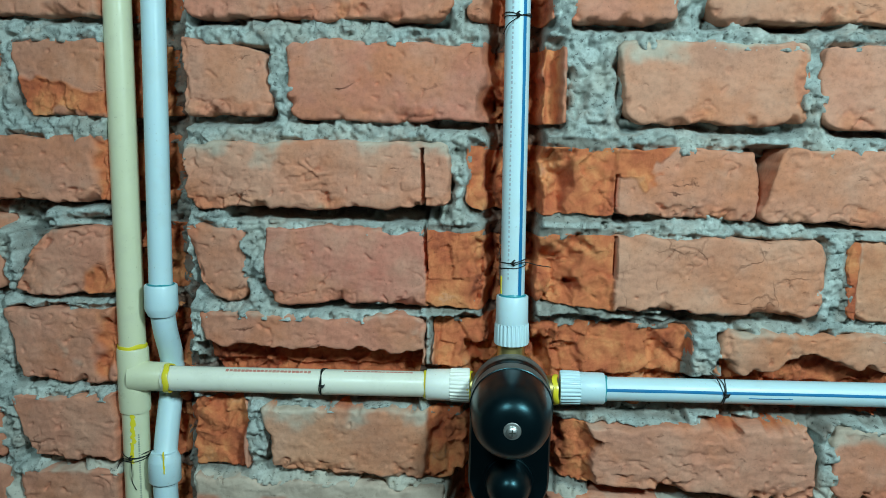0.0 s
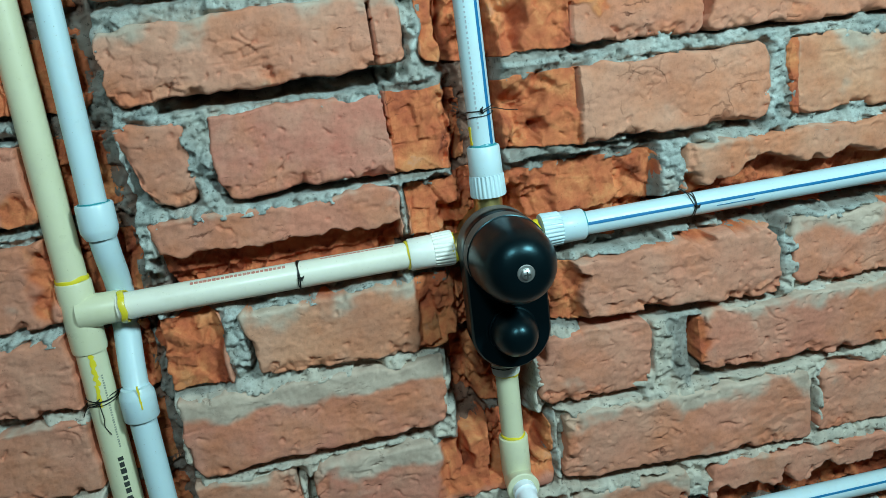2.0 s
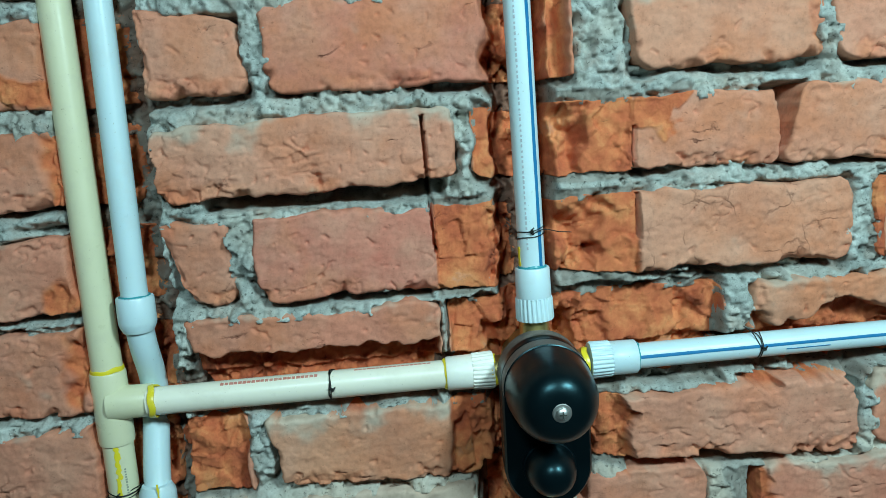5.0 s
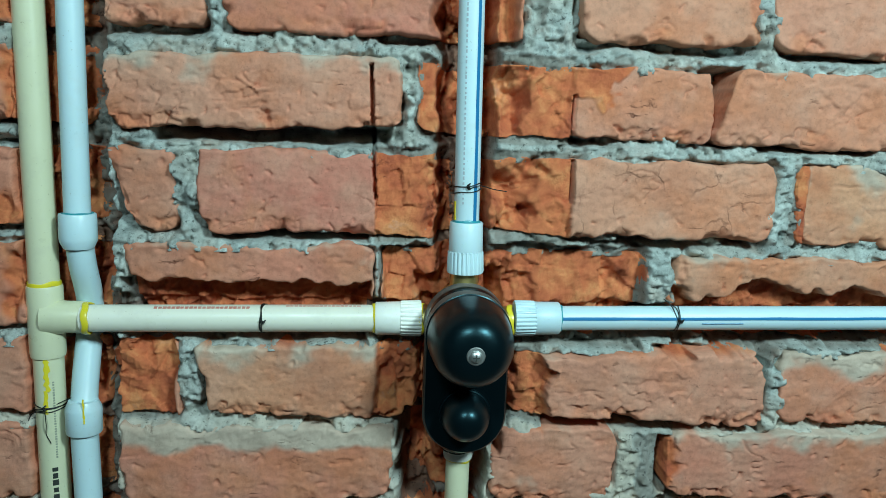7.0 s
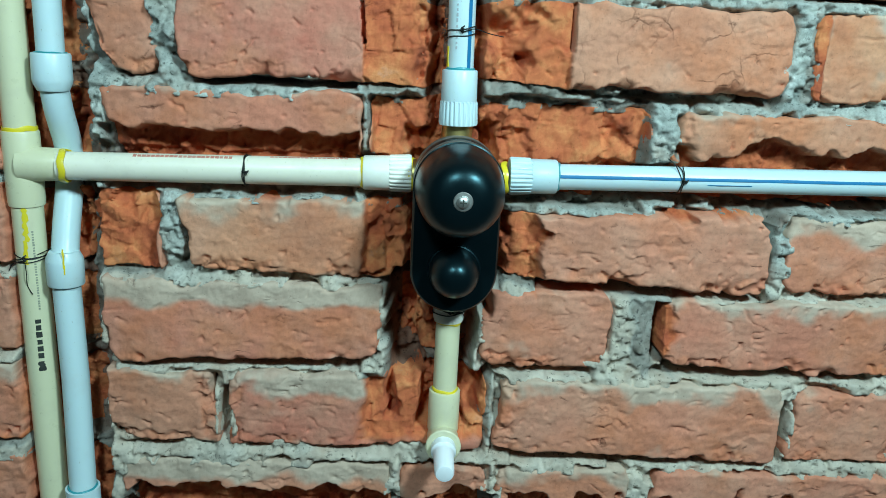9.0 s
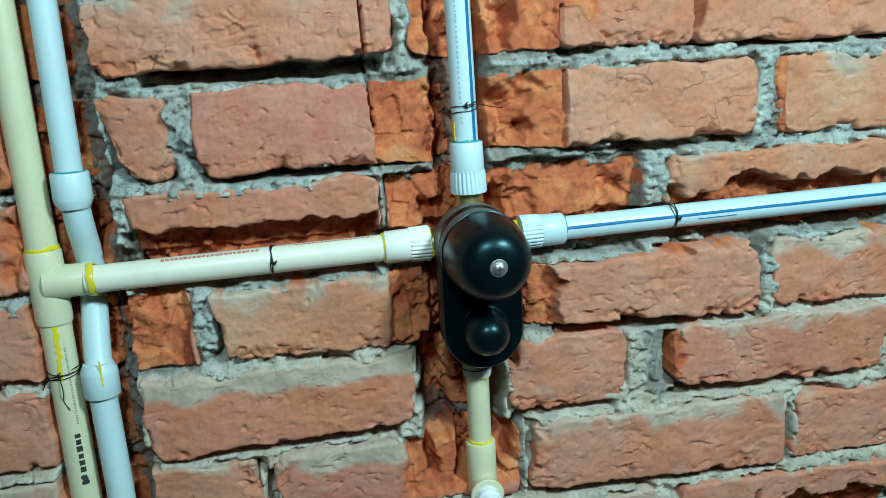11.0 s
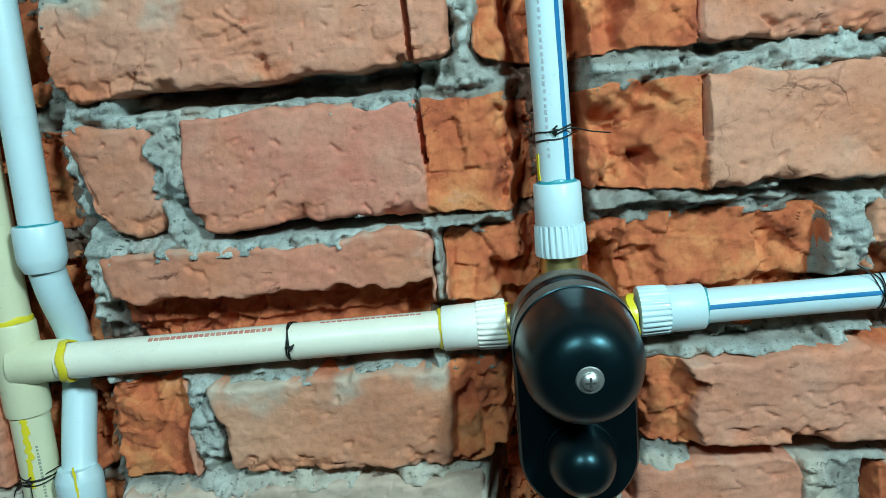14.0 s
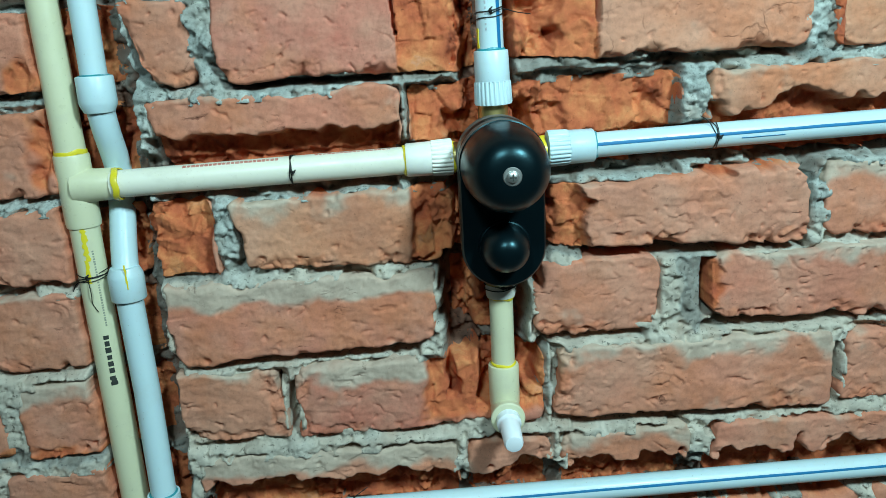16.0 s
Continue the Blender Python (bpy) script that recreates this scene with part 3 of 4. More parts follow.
    depth = depth + crumble * np.maximum(0.0022 + 0.0026 * facets(x, z * 1.3, 0.014, seed + 14) + 0.0012 * fbm(x, z, 0.008, seed + 24, 3), -0.0005)
    tilt_x, tilt_z = rnd.uniform(-0.014, 0.014), rnd.uniform(-0.035, 0.03)
    depth = depth + back * 0.0016 + a * tilt_x + b * tilt_z
    cut, fresh = hacked(x, z)
    depth = np.where(cut > 0.0005, np.maximum(depth * (1 - fresh), 0) + cut, depth)
    depth = depth + saw_cut(x, z)
    fresh = np.clip(np.maximum(fresh, 0.50 * crumble * vnoise(x, z, 0.03, seed + 25) + 0.2 * chip * t), 0, 1)
    # cement left on the face, mostly along the upper edge
    top = smooth(0.034, 0.004, hh - b) * plaster
    smear = smooth(0.30, 0.72, fbm(x, z, 0.045, seed + 15, 4) * 0.42 + top * 1.05 + 0.20 * smooth(0.006, 0.0, rim)) * (1 - fresh) * 0.84
    y = FACE + depth
    n0 = (nx + 1) * (nz + 1)
    verts = np.stack([x, y, z], -1).reshape(-1, 3)
    idx = np.arange(n0).reshape(nz + 1, nx + 1)
    faces = np.stack([idx[:-1, :-1], idx[:-1, 1:], idx[1:, 1:], idx[1:, :-1]], -1).reshape(-1, 4)
    ring = np.concatenate([idx[0, :], idx[1:, -1], idx[-1, -2::-1], idx[-2:0:-1, 0]])
    behind = verts[ring].copy()
    behind[:, 1] = FACE + 0.10
    m = len(ring)
    j = np.arange(m)
    sides = np.stack([ring, n0 + j, n0 + (j + 1) % m, ring[(j + 1) % m]], -1)
    verts = np.concatenate([verts, behind])
    values = {"broken": np.concatenate([fresh.ravel(), fresh.ravel()[ring]]), "smear": np.concatenate([smear.ravel(), smear.ravel()[ring]]),
              "cracked": np.full(n0 + m, cracked), "tone": np.full(n0 + m, rnd.uniform(0.25, 0.85) if tone is None else tone)}
    return verts, np.concatenate([faces, sides]), values


def mortar_sheet(step):
    """The mortar bed that fills the joints between the bricks of the seen stretch."""
    nx, nz = int((RIGHT - LEFT) / step), int((HIGH - LOW) / step)
    x, z = np.meshgrid(np.linspace(LEFT, RIGHT, nx + 1), np.linspace(LOW, HIGH, nz + 1))
    inside, below = np.full(x.shape, -1.0), np.zeros(x.shape)
    for z0, z1, bricks in COURSES:
        for x0, x1, back in bricks:
            i0, i1 = max(0, int((x0 - 0.03 - LEFT) / step)), int((x1 + 0.03 - LEFT) / step) + 2
            j0, j1 = max(0, int((z0 - 0.03 - LOW) / step)), int((z1 + 0.03 - LOW) / step) + 2
            w = np.s_[j0:j1, i0:i1]
            xs, zs = x[w], z[w]
            inside[w] = np.maximum(inside[w], np.minimum(np.minimum(xs - x0, x1 - xs), np.minimum(zs - z0, z1 - zs)))
            below[w] = np.maximum(below[w], smooth(-0.010, -0.002, zs - z0) * smooth(z0 + 0.012, z0 + 0.008, zs) * smooth(x0 - 0.002, x0 + 0.006, xs) * smooth(x1 + 0.002, x1 - 0.006, xs))
    lump = fbm(x, z, 0.028, 301, 4)
    flush = smooth(0.99, 0.93, z + 0.03 * fbm(x, z, 0.10, 303, 2))  # the lower joints were wiped smooth
    crumbs = 0.0034 * facets(x + 0.002 * lump, z, 0.0130, 307) + 0.0011 * facets(x, z, 0.0052, 308) + 0.0020 * fbm(x, z, 0.0090, 305, 4)
    depth = 0.0030 - 0.0018 * flush - (0.0034 - 0.0014 * flush) * lump - (1 - 0.68 * flush) * crumbs + 0.0040 * smooth(0.66, 0.80, vnoise(x, z, 0.007, 309))
    # places where the bed was never filled, mostly right under a brick
    hole = smooth(0.30, 0.62, fbm(x, z, 0.050, 311, 3))
    under = smooth(-0.012, -0.001, inside) * smooth(0.0, 0.5, fbm(x * 0.5, z, 0.060, 313, 2))
    depth = depth + 0.016 * hole * np.maximum(under, 0.45) + 0.012 * smooth(-0.004, 0.0, inside) * smooth(0.05, 0.5, fbm(x, z, 0.07, 317, 3))
    depth = depth + below * (1 - 0.40 * flush) * (0.007 + 0.018 * smooth(-0.20, 0.25, fbm(x * 0.6, z, 0.055, 319, 3)))
    gap = box_mask(x, z, -0.225, -0.022, 1.194, 1.212, 0.002, 0.004, 321)
    gap = np.maximum(gap, box_mask(x, z, 0.245, 0.278, 1.203, 1.274, 0.002, 0.004, 331))
    gap = np.maximum(gap, box_mask(x, z, 0.355, 0.368, 0.785, 0.850, 0.002, 0.004, 341))
    gap = np.maximum(gap, box_mask(x, z, -0.158, -0.146, 0.795, 0.850, 0.002, 0.004, 351))
    gap = np.maximum(gap, box_mask(x, z, 0.320, 0.3295, 0.958, 1.012, 0.001, 0.003, 371))
    gap = np.maximum(gap, box_mask(x, z, 0.120, 0.325, 0.943, 0.956, 0.002, 0.004, 381))
    gap = np.maximum(gap, box_mask(x, z, -0.257, -0.030, 0.864, 0.878, 0.002, 0.004, 391))
    gap = np.maximum(gap, box_mask(x, z, 0.080, 0.180, 0.866, 0.878, 0.002, 0.004, 401))
    gap = np.maximum(gap, box_mask(x, z, -0.180, -0.040, 1.112, 1.122, 0.002, 0.004, 411))
    gap = np.maximum(gap, box_mask(x, z, 0.230, 0.440, 0.868, 0.880, 0.002, 0.004, 421))
    gap = np.maximum(gap, box_mask(x, z, 0.110, 0.350, 0.779, 0.791, 0.003, 0.004, 431))
    gap = np.maximum(gap, box_mask(x, z, -0.58, -0.385, 1.178, 1.212, 0.006, 0.006, 361))
    depth = depth + 0.034 * gap
    cut, fresh = hacked(x, z)
    depth = np.where(cut > 0.001, np.maximum(depth * (1 - 0.6 * fresh), -0.002) + cut * 0.92, depth)
    depth = depth + saw_cut(x, z) + 0.035 * smooth(0.0045, 0.011, inside)
    verts = np.stack([x, FACE + np.minimum(depth, 0.095), z], -1).reshape(-1, 3)
    idx = np.arange(verts.shape[0]).reshape(nz + 1, nx + 1)
    faces = np.stack([idx[:-1, :-1], idx[:-1, 1:], idx[1:, 1:], idx[1:, :-1]], -1).reshape(-1, 4)
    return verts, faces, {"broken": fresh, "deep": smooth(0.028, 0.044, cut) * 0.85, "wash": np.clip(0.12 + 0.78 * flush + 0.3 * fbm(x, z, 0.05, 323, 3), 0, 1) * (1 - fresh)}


# the wall's body, with the unseen stretches of brickwork round the seen one
bm = bmesh.new()
slab(bm, -1.5, 1.5, FACE + 0.10, FACE + 0.24, 0.0, 2.6)
for box in ((-1.5, LEFT, 0.0, 2.6), (RIGHT, 1.5, 0.0, 2.6), (LEFT, RIGHT, 0.0, LOW), (LEFT, RIGHT, HIGH, 2.6)):
    slab(bm, box[0], box[1], FACE + 0.006, FACE + 0.10, box[2], box[3])
wall = tagged(part("wall_north", bm, MORTAR, None, "rough red brick wall with grey cement mortar joints", False), kind="structure")
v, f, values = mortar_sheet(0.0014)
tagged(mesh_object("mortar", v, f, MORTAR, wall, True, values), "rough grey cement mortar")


# ---------------------------------------------------------------- pipework
R = 0.0109
RB = 0.0119  # the cream branch is a size thicker
LEVEL = 0.019  # rise of the branch pipes, per metre


def branch(x):
    return Vector((x, 0.765, 1.0460 + LEVEL * x))


def main_pipe(name, label, colour, pts, radius, colour_mat, stripe=None, group="water pipes"):
    ob = thing(name, label, "pipe", group)
    part("tube", sweep(bmesh.new(), pts, radius, 36), colour_mat, ob)
    if stripe:
        a, b, centre, half = stripe
        part("stripe", skin_patch(bmesh.new(), a, b, radius, centre, half, 0.12, 5, 60), BLUE, ob, "printed blue stripe")
    return ob


def ring_of(parent, at, direction, radius, mat, width=0.003, label="", wobble=0.0008, seed=1):
    """A bead of solvent cement round a pipe, uneven in width."""
    rnd = random.Random(seed)
    bm = bmesh.new()
    d, s, u = frame_of(direction)
    o = Vector(at)
    n = 40
    ph = rnd.uniform(0, 6)
    loops = []
    for a, r in ((-0.5, -0.0006), (-0.45, 0.0007), (0.0, 0.0012), (0.45, 0.0007), (0.5, -0.0006)):
        loop = []
        for i in range(n):
            k = 2 * math.pi * i / n
            shift = wobble * (math.sin(2 * k + ph) + 0.6 * math.sin(5 * k + ph * 2))
            loop.append(o + d * (a * width + shift) + (s * math.cos(k) + u * math.sin(k)) * (radius + r))
        loops.append(loop)
    rings(bm, loops, False)
    return part("cement_ring", bm, mat, parent, label)


def print_bars(parent, a, b, radius, centre, count, half, mat, seed, gap=0.35):
    """Print on a pipe that cannot be read: small bars in a row."""
    a, b = Vector(a), Vector(b)
    rnd = random.Random(seed)
    bm = bmesh.new()
    for i in range(count):
        s, e = i / count, (i + 1 - gap * rnd.uniform(0.6, 1.3)) / count
        skin_patch(bm, a.lerp(b, s), a.lerp(b, e), radius, centre, half * rnd.uniform(0.8, 1.05), 0.05, i, 2, 0.00025)
    return part("print", bm, mat, parent, "row of small printed bars")


# cream riser
def riser(z):
    return Vector((-0.3185 + (1.10 - z) * 0.008, 0.773, z))


RR = 0.0127
ob = main_pipe("cream_riser_pipe", "cream plastic riser pipe set in a hacked wall chase", None, [riser(2.55), riser(1.6), riser(1.064)], RR, CREAM)
ob = main_pipe("cream_riser_pipe", "cream plastic riser pipe with black print below the tee", None, [riser(1.006), riser(0.8), riser(0.02)], RR, CREAM)
print_bars(ob, riser(0.869), riser(0.908), RR, 24, 6, 11, INK, 3, 0.34)
part("emblem", skin_patch(bmesh.new(), riser(0.857), riser(0.866), RR, 24, 11, 0.35, 5, 6, 0.00025), INK, ob, "plain black mark")
print_bars(ob, riser(0.914), riser(0.985), RR, 34, 30, 4, plastic("faded_print_ink", (0.30, 0.31, 0.24), (0.5, 0.5, 0.4), 0.5, 0.5), 4, 0.4)
part("yellow_smear", skin_patch(bmesh.new(), riser(0.975), riser(1.004), RR, 12, 9, 0.6, 9, 14), YELLOW, ob, "dripped yellow cement")
part("yellow_smear", skin_patch(bmesh.new(), riser(0.955), riser(0.976), RR, 4, 7, 0.6, 12, 10), YELLOW, ob, "dripped yellow cement")

# tee
tee = thing("tee_fitting", "cream plastic tee joining riser and branch pipe", "pipe fitting")
bm = bmesh.new()
d = riser(1.0) - riser(1.06)
lathe(bm, riser(1.068), d, [(0, 0.0126), (0.0005, 0.0142), (0.002, 0.0148), (0.030, 0.0150), (0.060, 0.0148), (0.0635, 0.0142), (0.064, 0.0126)], 44)
part("run", bm, CREAM, tee)
bm = bmesh.new()
lathe(bm, (-0.3170, 0.769, 1.0402), (1, 0, LEVEL), [(0, 0.0148), (0.014, 0.0146), (0.018, 0.0140), (0.0345, 0.0137), (0.0360, 0.0130), (0.0362, 0.0115)], 44)
part("branch_socket", bm, CREAM, tee)
ring_of(tee, riser(1.0690), d, RR, YELLOW, 0.0045, "yellow solvent cement", 0.0009, 2)
ring_of(tee, branch(-0.2792), (1, 0, LEVEL), RB + 0.0012, YELLOW, 0.0055, "yellow solvent cement", 0.0010, 3)

# branch from tee to valve
ob = main_pipe("cream_branch_pipe", "cream plastic branch pipe with faded red print", None, [branch(-0.284), branch(-0.15), branch(-0.020)], RB, PALE)
print_bars(ob, branch(-0.222), branch(-0.140), RB, 64, 22, 7, REDINK, 6, 0.22)
print_bars(ob, branch(-0.110), branch(-0.045), RB, 76, 18, 4, REDINK, 7, 0.22)


def adapter(at, direction, label, mat, ring_mat, pipe_radius, sock=0.022, grip=0.019):
    """A threaded adapter: plain socket, then a ribbed collar towards the valve."""
    ob = thing("threaded_adapter", label, "pipe fitting", "adapters round the valve")
    o, d = Vector(at), Vector(direction).normalized()
    part("socket", lathe(bmesh.new(), o, d, [(0, pipe_radius), (0.0003, 0.0138), (0.0012, 0.0144), (sock, 0.0148), (sock + 0.001, 0.0146)], 44), mat, ob)
    part("ribbed_collar", lathe(bmesh.new(), o + d * sock, d, [(0, 0.0140), (0.0004, 0.0150), (0.0012, 0.0155), (grip - 0.002, 0.0161), (grip - 0.0004, 0.0154), (grip, 0.0120)],
         40, 26, 0.0011, (0.0010, grip - 0.0005)), mat, ob, "ribbed grip collar")
    ring_of(ob, o, d, pipe_radius + 0.0002, ring_mat, 0.0032, "solvent cement bead", 0.0006, 4)
    return ob


adapter(branch(-0.033), (1, 0, LEVEL), "ivory plastic threaded adapter with a ribbed collar", IVORY, YELLOW, RB)
adapter(branch(0.131), (-1, 0, -LEVEL), "white plastic threaded adapter with a ribbed collar", WHITE, TEAL, R)

# white branch to the right
ob = main_pipe("white_branch_pipe", "white plastic branch pipe with a blue stripe", None, [branch(0.128), branch(0.5), branch(1.49)], R, WHITE,
               (branch(0.131), branch(1.45), 10, 6.5))
part("short_stroke", skin_patch(bmesh.new(), branch(0.258), branch(0.296), R, -14, 1.3, 0.4, 8, 12), BLUE, ob, "short faint blue stroke")


# white riser over the valve
def stack(z):
    return Vector((0.0440 - (z - 1.13) * 0.014, 0.760, z))


adapter(stack(1.134), stack(1.08) - stack(1.134), "white plastic threaded adapter under the upper pipe", WHITE, TEAL, R, 0.025, 0.020)
ob = main_pipe("white_riser_pipe", "white plastic pipe with a blue stripe above the valve", None, [stack(1.131), stack(1.6), stack(2.55)], R, WHITE,
               (stack(1.134), stack(2.45), 34, 7.5))
print_bars(ob, stack(1.150), stack(1.40), R, -22, 60, 4, plastic("grey_print_ink", (0.42, 0.46, 0.50), (0.6, 0.6, 0.6), 0.5, 0.3), 11, 0.5)
part("yellow_smear", skin_patch(bmesh.new(), stack(1.136), stack(1.152), R, -72, 9, 0.4, 13, 8), YELLOW, ob, "thin yellow cement smear")

# left white pipe: coupling, bent length behind the branch, coupling, straight, elbow
def fall(z):
    return Vector((-0.2850 + (z - 1.10) * 0.004 if z > 1.0 else -0.2868 + (0.95 - z) * 0.020, 0.765, z))


main_pipe("white_down_pipe", "white plastic pipe beside the cream riser", None, [fall(2.55), fall(1.5), fall(1.128)], 0.0108, WHITE)
bent = bow([fall(1.112), (-0.2848, 0.772, 1.086), (-0.2862, 0.789, 1.052), (-0.2880, 0.790, 1.022), (-0.2880, 0.777, 0.985), (-0.2867, 0.766, 0.958)], 8)
main_pipe("white_bent_pipe", "white plastic pipe bent back behind the branch", None, bent, 0.0113, WHITE)
main_pipe("white_down_pipe", "white plastic pipe running down to an elbow", None, [fall(0.944), fall(0.85), (-0.2828, 0.758, 0.740)], 0.0116, WHITE)


def coupling(at, label, flip):
    ob = thing("pipe_coupling", label, "pipe fitting", "white couplings")
    s = -1 if flip else 1
    part("body", lathe(bmesh.new(), at, (0, 0, -s), [(0, 0.0117), (0.0004, 0.0146), (0.0015, 0.0152), (0.021, 0.0154), (0.024, 0.0150), (0.030, 0.0122), (0.0302, 0.0105)], 44), WHITE, ob)
    ring_of(ob, at, (0, 0, 1), 0.0117, TEAL, 0.0016, "thin teal primer line", 0.0003, 6)
    return ob


coupling(fall(1.132), "white plastic pipe coupling with a tapered lower end", False)
low = coupling(fall(0.937), "white plastic pipe coupling with a yellow smear", True)
part("yellow_smear", skin_patch(bmesh.new(), fall(0.950), fall(0.972), 0.0150, 22, 2.6, 0.5, 4, 10, 0.0009), YELLOW, low, "yellow cement streak")

elbow = thing("pipe_elbow", "white plastic elbow at the foot of the pipe", "pipe fitting")
bm = bmesh.new()
ex, ez = -0.2825, 0.7115
curve = [(ex, 0.757, ez + 0.034), (ex, 0.757, ez + 0.016)] + [
    (ex + 0.015 - 0.015 * math.cos(k), 0.757, ez + 0.015 - 0.015 * math.sin(k)) for k in (0.25, 0.5, 0.75, 1.0, 1.25, 1.5)] + [(ex + 0.020, 0.757, ez), (ex + 0.040, 0.757, ez)]
part("body", sweep(bm, curve, 0.0148, 40), WHITE, elbow)
ring_of(elbow, (ex + 0.0405, 0.757, ez), (1, 0, 0), 0.0140, TEAL, 0.0022, "dark primer line", 0.0002, 7)
ring_of(elbow, (ex, 0.757, ez + 0.0345), (0, 0, 1), 0.0118, TEAL, 0.0014, "thin primer line", 0.0003, 8)
ob = main_pipe("white_low_pipe", "white plastic pipe with a blue stripe along the low chase", None, [(ex + 0.038, 0.757, ez), (0.3, 0.757, ez + 0.004), (1.49, 0.757, ez + 0.012)], R, WHITE,
               ((ex + 0.042, 0.757, ez), (1.45, 0.757, ez + 0.012), 24, 6.0))

# ---------------------------------------------------------------- concealed valve with its black protective cover
VX, VZ = 0.0452, 1.0458
valve = thing("concealed_shower_valve", "brass shower valve under a glossy black plastic cover", "valve")
part("brass_body", lathe(bmesh.new(), (VX, 0.800, VZ), (0, -1, 0), [(0, 0.020), (0.001, 0.027), (0.030, 0.029), (0.040, 0.029), (0.041, 0.02)], 40), BRASS, valve, "dull brass body")
for d, a, b in (((1, 0, 0), 0.020, 0.0448), ((-1, 0, 0), 0.020, 0.0405), ((0, 0, 1), 0.020, 0.052), ((0, 0, -1), 0.020, 0.118)):
    o = Vector((VX - 0.001, 0.764, VZ)) + Vector(d) * a
    n = b - a
    part("nipple", lathe(bmesh.new(), o, d, [(0, 0.010), (0.0003, 0.0128), (n - 0.001, 0.0128), (n, 0.010)], 36), BRASS, valve, "brass threaded nipple")
    if d[2] != -1:
        ring_of(valve, o + Vector(d) * (n - 0.003), d, 0.0130, YELLOW, 0.0050, "yellow thread sealant", 0.0010, 9)


def stadium(r, z_top, z_bottom, y, n=28):
    up = [(VX + r * math.cos(k), y, z_top + r * math.sin(k)) for k in [math.pi * i / n for i in range(n + 1)]]
    dn = [(VX + r * math.cos(k), y, z_bottom + r * math.sin(k)) for k in [math.pi + math.pi * i / n for i in range(n + 1)]]
    return [Vector(p) for p in up + dn]


# flat plate, its sleeve, the big dome and the small one
PB = 0.9735
bm = bmesh.new()
rings(bm, [stadium(0.0335, VZ, PB, 0.7520), stadium(0.0352, VZ, PB, 0.7505), stadium(0.0360, VZ, PB, 0.728), stadium(0.0356, VZ, PB, 0.7245), stadium(0.0340, VZ, PB, 0.7225)])
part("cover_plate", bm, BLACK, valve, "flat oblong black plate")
part("sleeve", lathe(bmesh.new(), (VX, 0.753, VZ), (0, -1, 0), [(0, 0.030), (0.0005, 0.0358), (0.0280, 0.0356), (0.0430, 0.0352), (0.0434, 0.030)], 56), GREYCAP, valve, "dusty grey sleeve behind the dome")
dome = [(0, 0.0300), (0.0003, 0.0354), (0.0020, 0.0358), (0.0024, 0.0350)]
for i in range(20):
    q = 1 - i / 19 * 0.985
    dome.append((0.010 + 0.046 * (1 - q ** 3.3) ** (1 / 2.4), 0.0346 * q))
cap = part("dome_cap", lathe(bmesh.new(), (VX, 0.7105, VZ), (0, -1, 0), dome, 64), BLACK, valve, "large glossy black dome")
screw = part("screw", lathe(bmesh.new(), (VX, 0.6570, VZ), (0, -1, 0), [(0, 0.004), (0.0002, 0.0072), (0.0022, 0.0074), (0.0030, 0.0066), (0.0031, 0.0046), (0.0052, 0.0042), (0.0064, 0.0028), (0.0066, 0.0006)], 32), STEEL, valve, "steel cross-head screw with washer")
bm = bmesh.new()
slab(bm, VX - 0.0026, VX + 0.0026, 0.6502, 0.6530, VZ - 0.0005, VZ + 0.0005)
slab(bm, VX - 0.0005, VX + 0.0005, 0.6501, 0.6530, VZ - 0.0026, VZ + 0.0026)
part("cross_slot", bm, INK, screw, "dark cross slot", False)
small = [(0, 0.0150), (0.0003, 0.0222), (0.005, 0.0218), (0.0054, 0.0208)]
for i in range(13):
    k = i / 12 * math.pi / 2 * 0.985
    small.append((0.007 + 0.027 * math.sin(k), 0.0206 * math.cos(k) ** 0.80))
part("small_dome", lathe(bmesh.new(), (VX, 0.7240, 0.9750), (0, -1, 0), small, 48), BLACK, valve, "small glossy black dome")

# ---------------------------------------------------------------- spout pipe below the valve, with its elbow and plug
DX = 0.0453
adapt = thing("short_adapter", "white threaded adapter wrapped with wire", "pipe fitting")
part("body", lathe(bmesh.new(), (DX, 0.768, 0.948), (0, 0, -1), [(0, 0.0100), (0.0004, 0.0140), (0.014, 0.0140), (0.030, 0.0136), (0.0330, 0.0128), (0.0332, 0.0112)], 40), IVORY, adapt)
ring_of(adapt, (DX, 0.768, 0.9145), (0, 0, 1), R, YELLOW, 0.003, "yellow solvent cement", 0.0007, 10)
main_pipe("cream_drop_pipe", "short cream plastic pipe below the valve", None, [(DX, 0.768, 0.917), (DX, 0.768, 0.88), (DX, 0.768, 0.842)], R, CREAM)
out = thing("outlet_elbow", "cream plastic elbow facing out of the wall", "pipe fitting")
part("socket", lathe(bmesh.new(), (DX, 0.768, 0.848), (0, 0, -1), [(0, 0.0112), (0.0004, 0.0138), (0.0015, 0.0143), (0.038, 0.0143), (0.048, 0.0125), (0.054, 0.006)], 40), CREAM, out)
part("outlet", lathe(bmesh.new(), (DX, 0.772, 0.8025), (0, -1, 0), [(0, 0.010), (0.002, 0.0140), (0.020, 0.0146), (0.0245, 0.0158), (0.0275, 0.0160), (0.0285, 0.0150), (0.0286, 0.0100)], 40), CREAM, out, "flanged outlet")
ring_of(out, (DX, 0.768, 0.8490), (0, 0, 1), R, YELLOW, 0.003, "yellow solvent cement", 0.0007, 11)
plug = thing("pipe_plug", "milky white plastic plug in the outlet elbow", "plug")
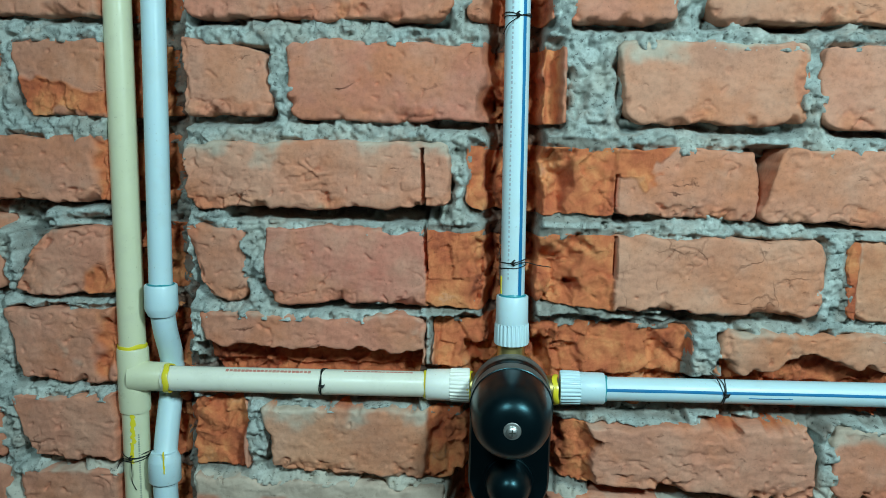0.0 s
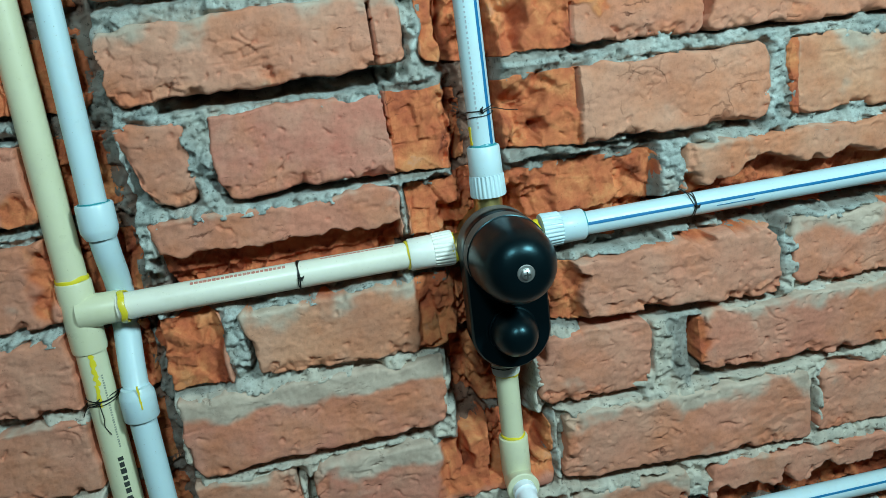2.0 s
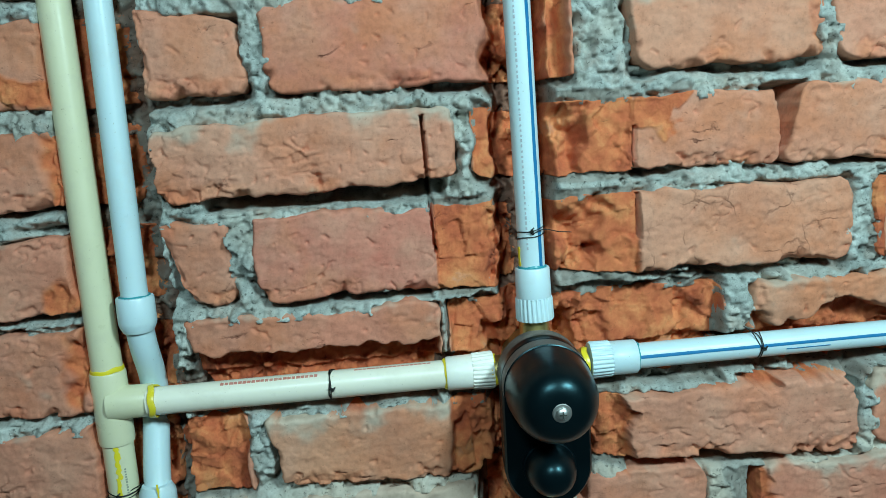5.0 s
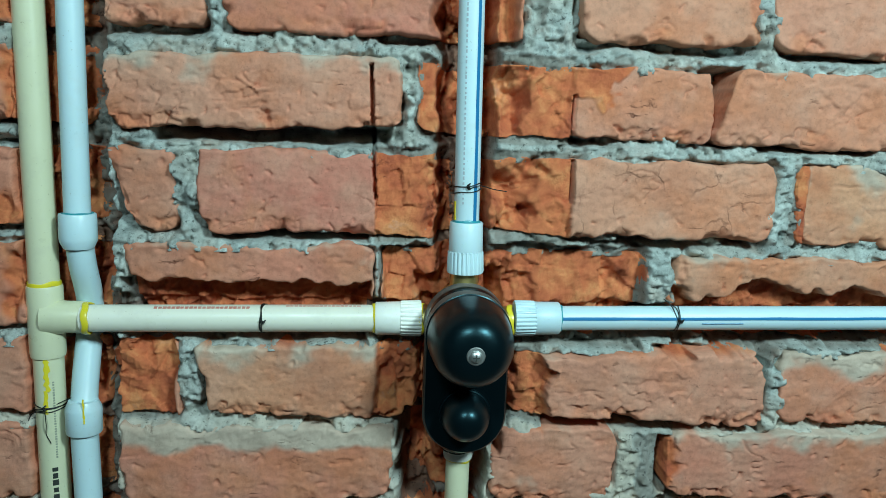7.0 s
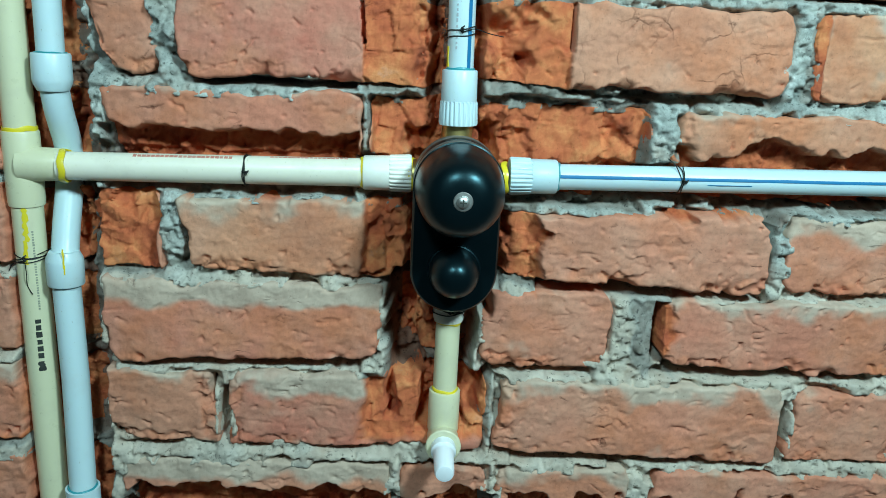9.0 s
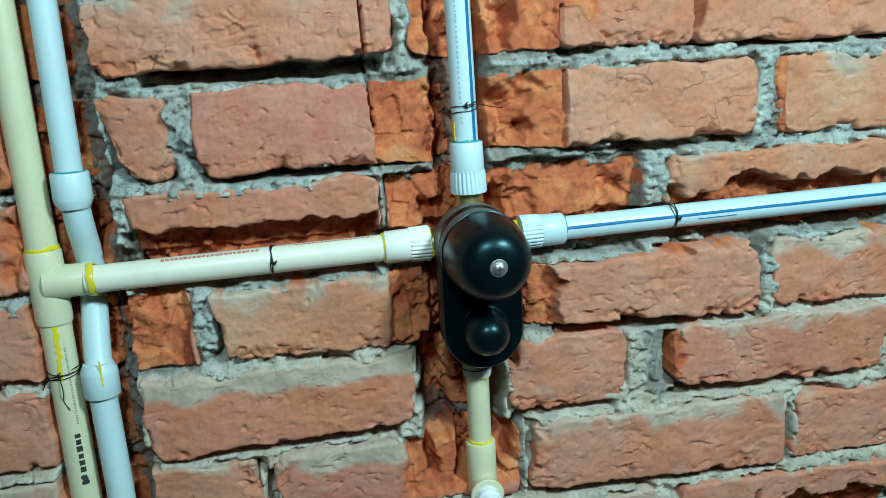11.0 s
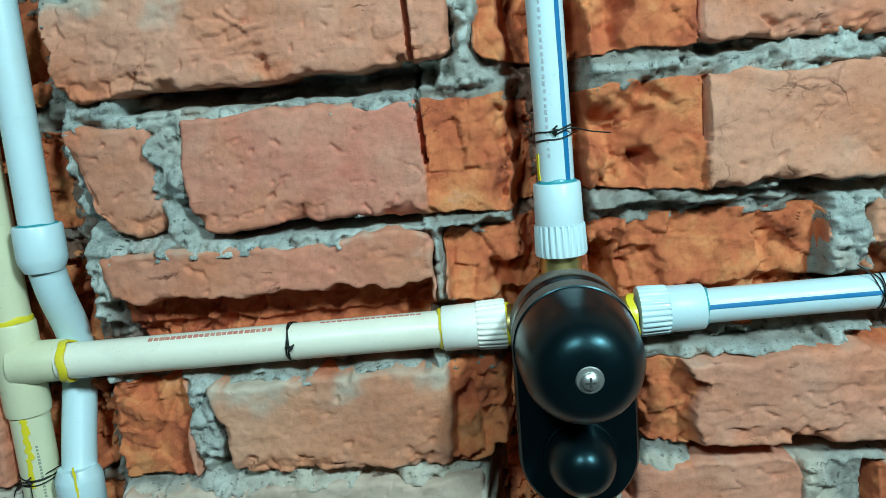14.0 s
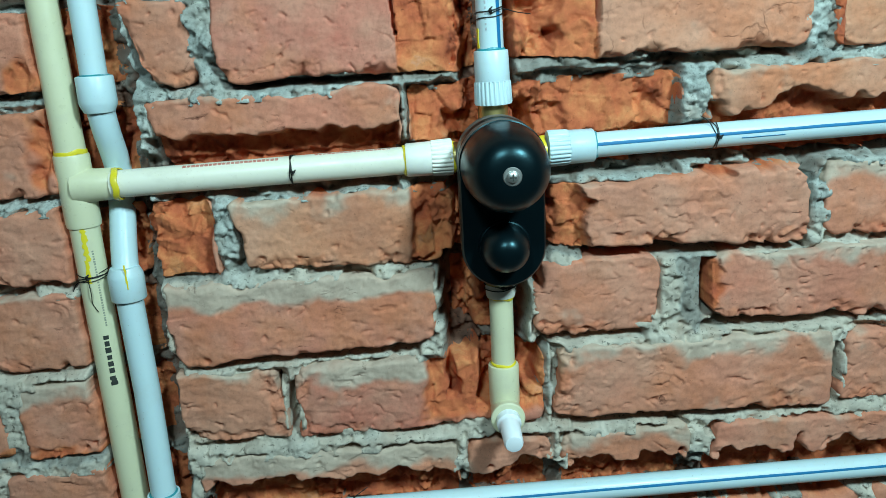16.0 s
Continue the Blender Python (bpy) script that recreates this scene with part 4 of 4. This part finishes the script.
part("shank", lathe(bmesh.new(), (DX, 0.752, 0.8025), (0, -1, -0.08), [(0, 0.0100), (0.0010, 0.0112), (0.016, 0.0112), (0.0175, 0.0096), (0.020, 0.0092), (0.046, 0.0086), (0.0485, 0.0076), (0.0492, 0.0050)], 36), PLUG, plug)


# ---------------------------------------------------------------- binding wire
def wire_tie(at, direction, radius, turns, tail, seed, label):
    """Thin wire wound round a pipe and twisted off."""
    rnd = random.Random(seed)
    ob = thing("wire_tie", label, "wire", "binding wire ties")
    d, s, u = frame_of(direction)
    o = Vector(at)
    for k in range(turns):
        tilt, shift = rnd.uniform(-0.22, 0.22), rnd.uniform(-0.003, 0.003)
        pts = [o + d * (shift + tilt * radius * math.cos(a) + 0.0006 * math.sin(3 * a + k)) + (s * math.cos(a) + u * math.sin(a)) * (radius + 0.0008 + 0.0003 * math.sin(2 * a + k))
               for a in [2 * math.pi * i / 28 for i in range(28)]]
        part("loop", sweep(bmesh.new(), pts, 0.00045, 6, True), WIRE, ob)
    front = o + Vector((0, -1, 0)) * (radius + 0.0012)
    knot = []
    for i in range(14):
        knot.append(front + Vector((0.0014 * math.cos(i * 1.7), -0.0008 - 0.0008 * math.sin(i * 2.1), 0.0016 * math.sin(i * 1.3))) + d * 0.0003 * i)
    part("twist", sweep(bmesh.new(), knot, 0.0006, 6), WIRE, ob)
    for t in tail:
        pts = bow([front] + [front + Vector(p) for p in t], 8)
        part("tail", sweep(bmesh.new(), pts, 0.00045, 6), WIRE, ob)
    return ob


wire_tie(branch(-0.131), (1, 0, 0), RB, 3, [], 21, "thin black wire wound round the cream branch pipe")
wire_tie(branch(0.236), (1, 0, 0), R, 2, [((-0.006, 0.006, 0.013), (-0.015, 0.015, 0.020))], 22, "thin black wire round the white branch pipe")
wire_tie(stack(1.163), (0, 0, 1), R, 2, [((0.010, 0.002, 0.003), (0.022, 0.006, 0.000), (0.034, 0.010, -0.002))], 23, "thin black wire round the upper white pipe")
wire_tie(stack(1.376), (0, 0, 1), R, 2, [((-0.008, 0.000, -0.006), (-0.012, 0.002, -0.014))], 24, "thin black wire round the upper white pipe")
wire_tie(riser(0.9585), (0, 0, 1), RR, 3, [((0.012, 0.006, 0.006), (0.026, 0.004, 0.012), (0.040, 0.008, 0.009)), ((0.002, -0.003, -0.012), (0.000, 0.001, -0.022), (0.004, 0.0005, -0.030)),
         ((-0.012, 0.004, -0.004), (-0.018, 0.006, -0.014))], 25, "black wire tying the riser to its neighbour pipe")
wire_tie((DX, 0.768, 0.926), (0, 0, 1), 0.0136, 3, [((-0.010, 0.0, 0.006), (-0.020, 0.004, 0.009)), ((0.010, 0.002, 0.001), (0.014, 0.01, -0.006))], 26, "black wire wound round the adapter under the valve")
wire_tie((-0.118, 0.757, 0.7120), (1, 0, 0), R, 2, [((0.012, -0.002, 0.010), (0.030, -0.004, 0.013), (0.060, -0.003, 0.008), (0.066, -0.003, 0.003), (0.030, -0.001, 0.004)),
         ((0.010, 0.000, 0.016), (0.028, 0.004, 0.028))], 27, "black wire with loose ends on the low pipe")

# ---------------------------------------------------------------- bricks of the seen stretch, each its own piece
count = 0
for z0, z1, bricks in COURSES:
    for x0, x1, back in bricks:
        count += 1
        mid = (x0 + x1) / 2
        seen = -0.50 < mid < 0.50 and 0.65 < z0 < 1.46
        step = 0.0011 if (z0, x0) in ((1.208, -0.258), (1.120, -0.182)) else (0.0013 if seen else 0.004)
        v, f, values = brick_sheet(1000 + 31 * count, x0, x1, z0, z1, back, step, SHAPES.get((z0, x0), (0,) * 8), SMEARED.get((z0, x0), 0.06), CRACKED.get((z0, x0), 0.0), TONES.get((z0, x0)))
        mesh_object("brick", v, f, BRICK, wall, True, values)

# the rest of the wall's bricks, beyond what is seen
def far_bricks():
    verts, faces = [], []
    rnd = random.Random(4)
    row = 0
    z = 0.010
    while z < 2.56:
        x = -1.49 + (row % 2) * -0.13
        while x < 1.48:
            x0, x1, top = max(x, -1.495), min(x + 0.244, 1.495), z + 0.072
            if x1 - x0 > 0.02:
                spans = [(x0, x1)]
                if top > LOW - 0.004 and z < HIGH + 0.004:
                    spans = [(x0, min(x1, LEFT - 0.01)), (max(x0, RIGHT + 0.01), x1)]
                for p, q in spans:
                    if q - p > 0.02:
                        o, b = len(verts), 0.005
                        y = FACE + rnd.uniform(-0.001, 0.004)
                        verts += [(p, y + 0.06, z), (q, y + 0.06, z), (q, y + 0.06, top), (p, y + 0.06, top),
                                  (p, y + b, z), (q, y + b, z), (q, y + b, top), (p, y + b, top),
                                  (p + b, y, z + b), (q - b, y, z + b), (q - b, y, top - b), (p + b, y, top - b)]
                        for r in (0, 4):
                            faces += [(o + r + i, o + r + (i + 1) % 4, o + r + 4 + (i + 1) % 4, o + r + 4 + i) for i in range(4)]
                        faces.append((o + 8, o + 9, o + 10, o + 11))
            x += 0.256
        z += 0.0855
        row += 1
    return verts, faces


v, f = far_bricks()
tagged(mesh_object("brickwork", v, f, BRICK, wall, False, {"tone": np.full(len(v), 0.4)}), "rest of the red brickwork", kind="stuff")
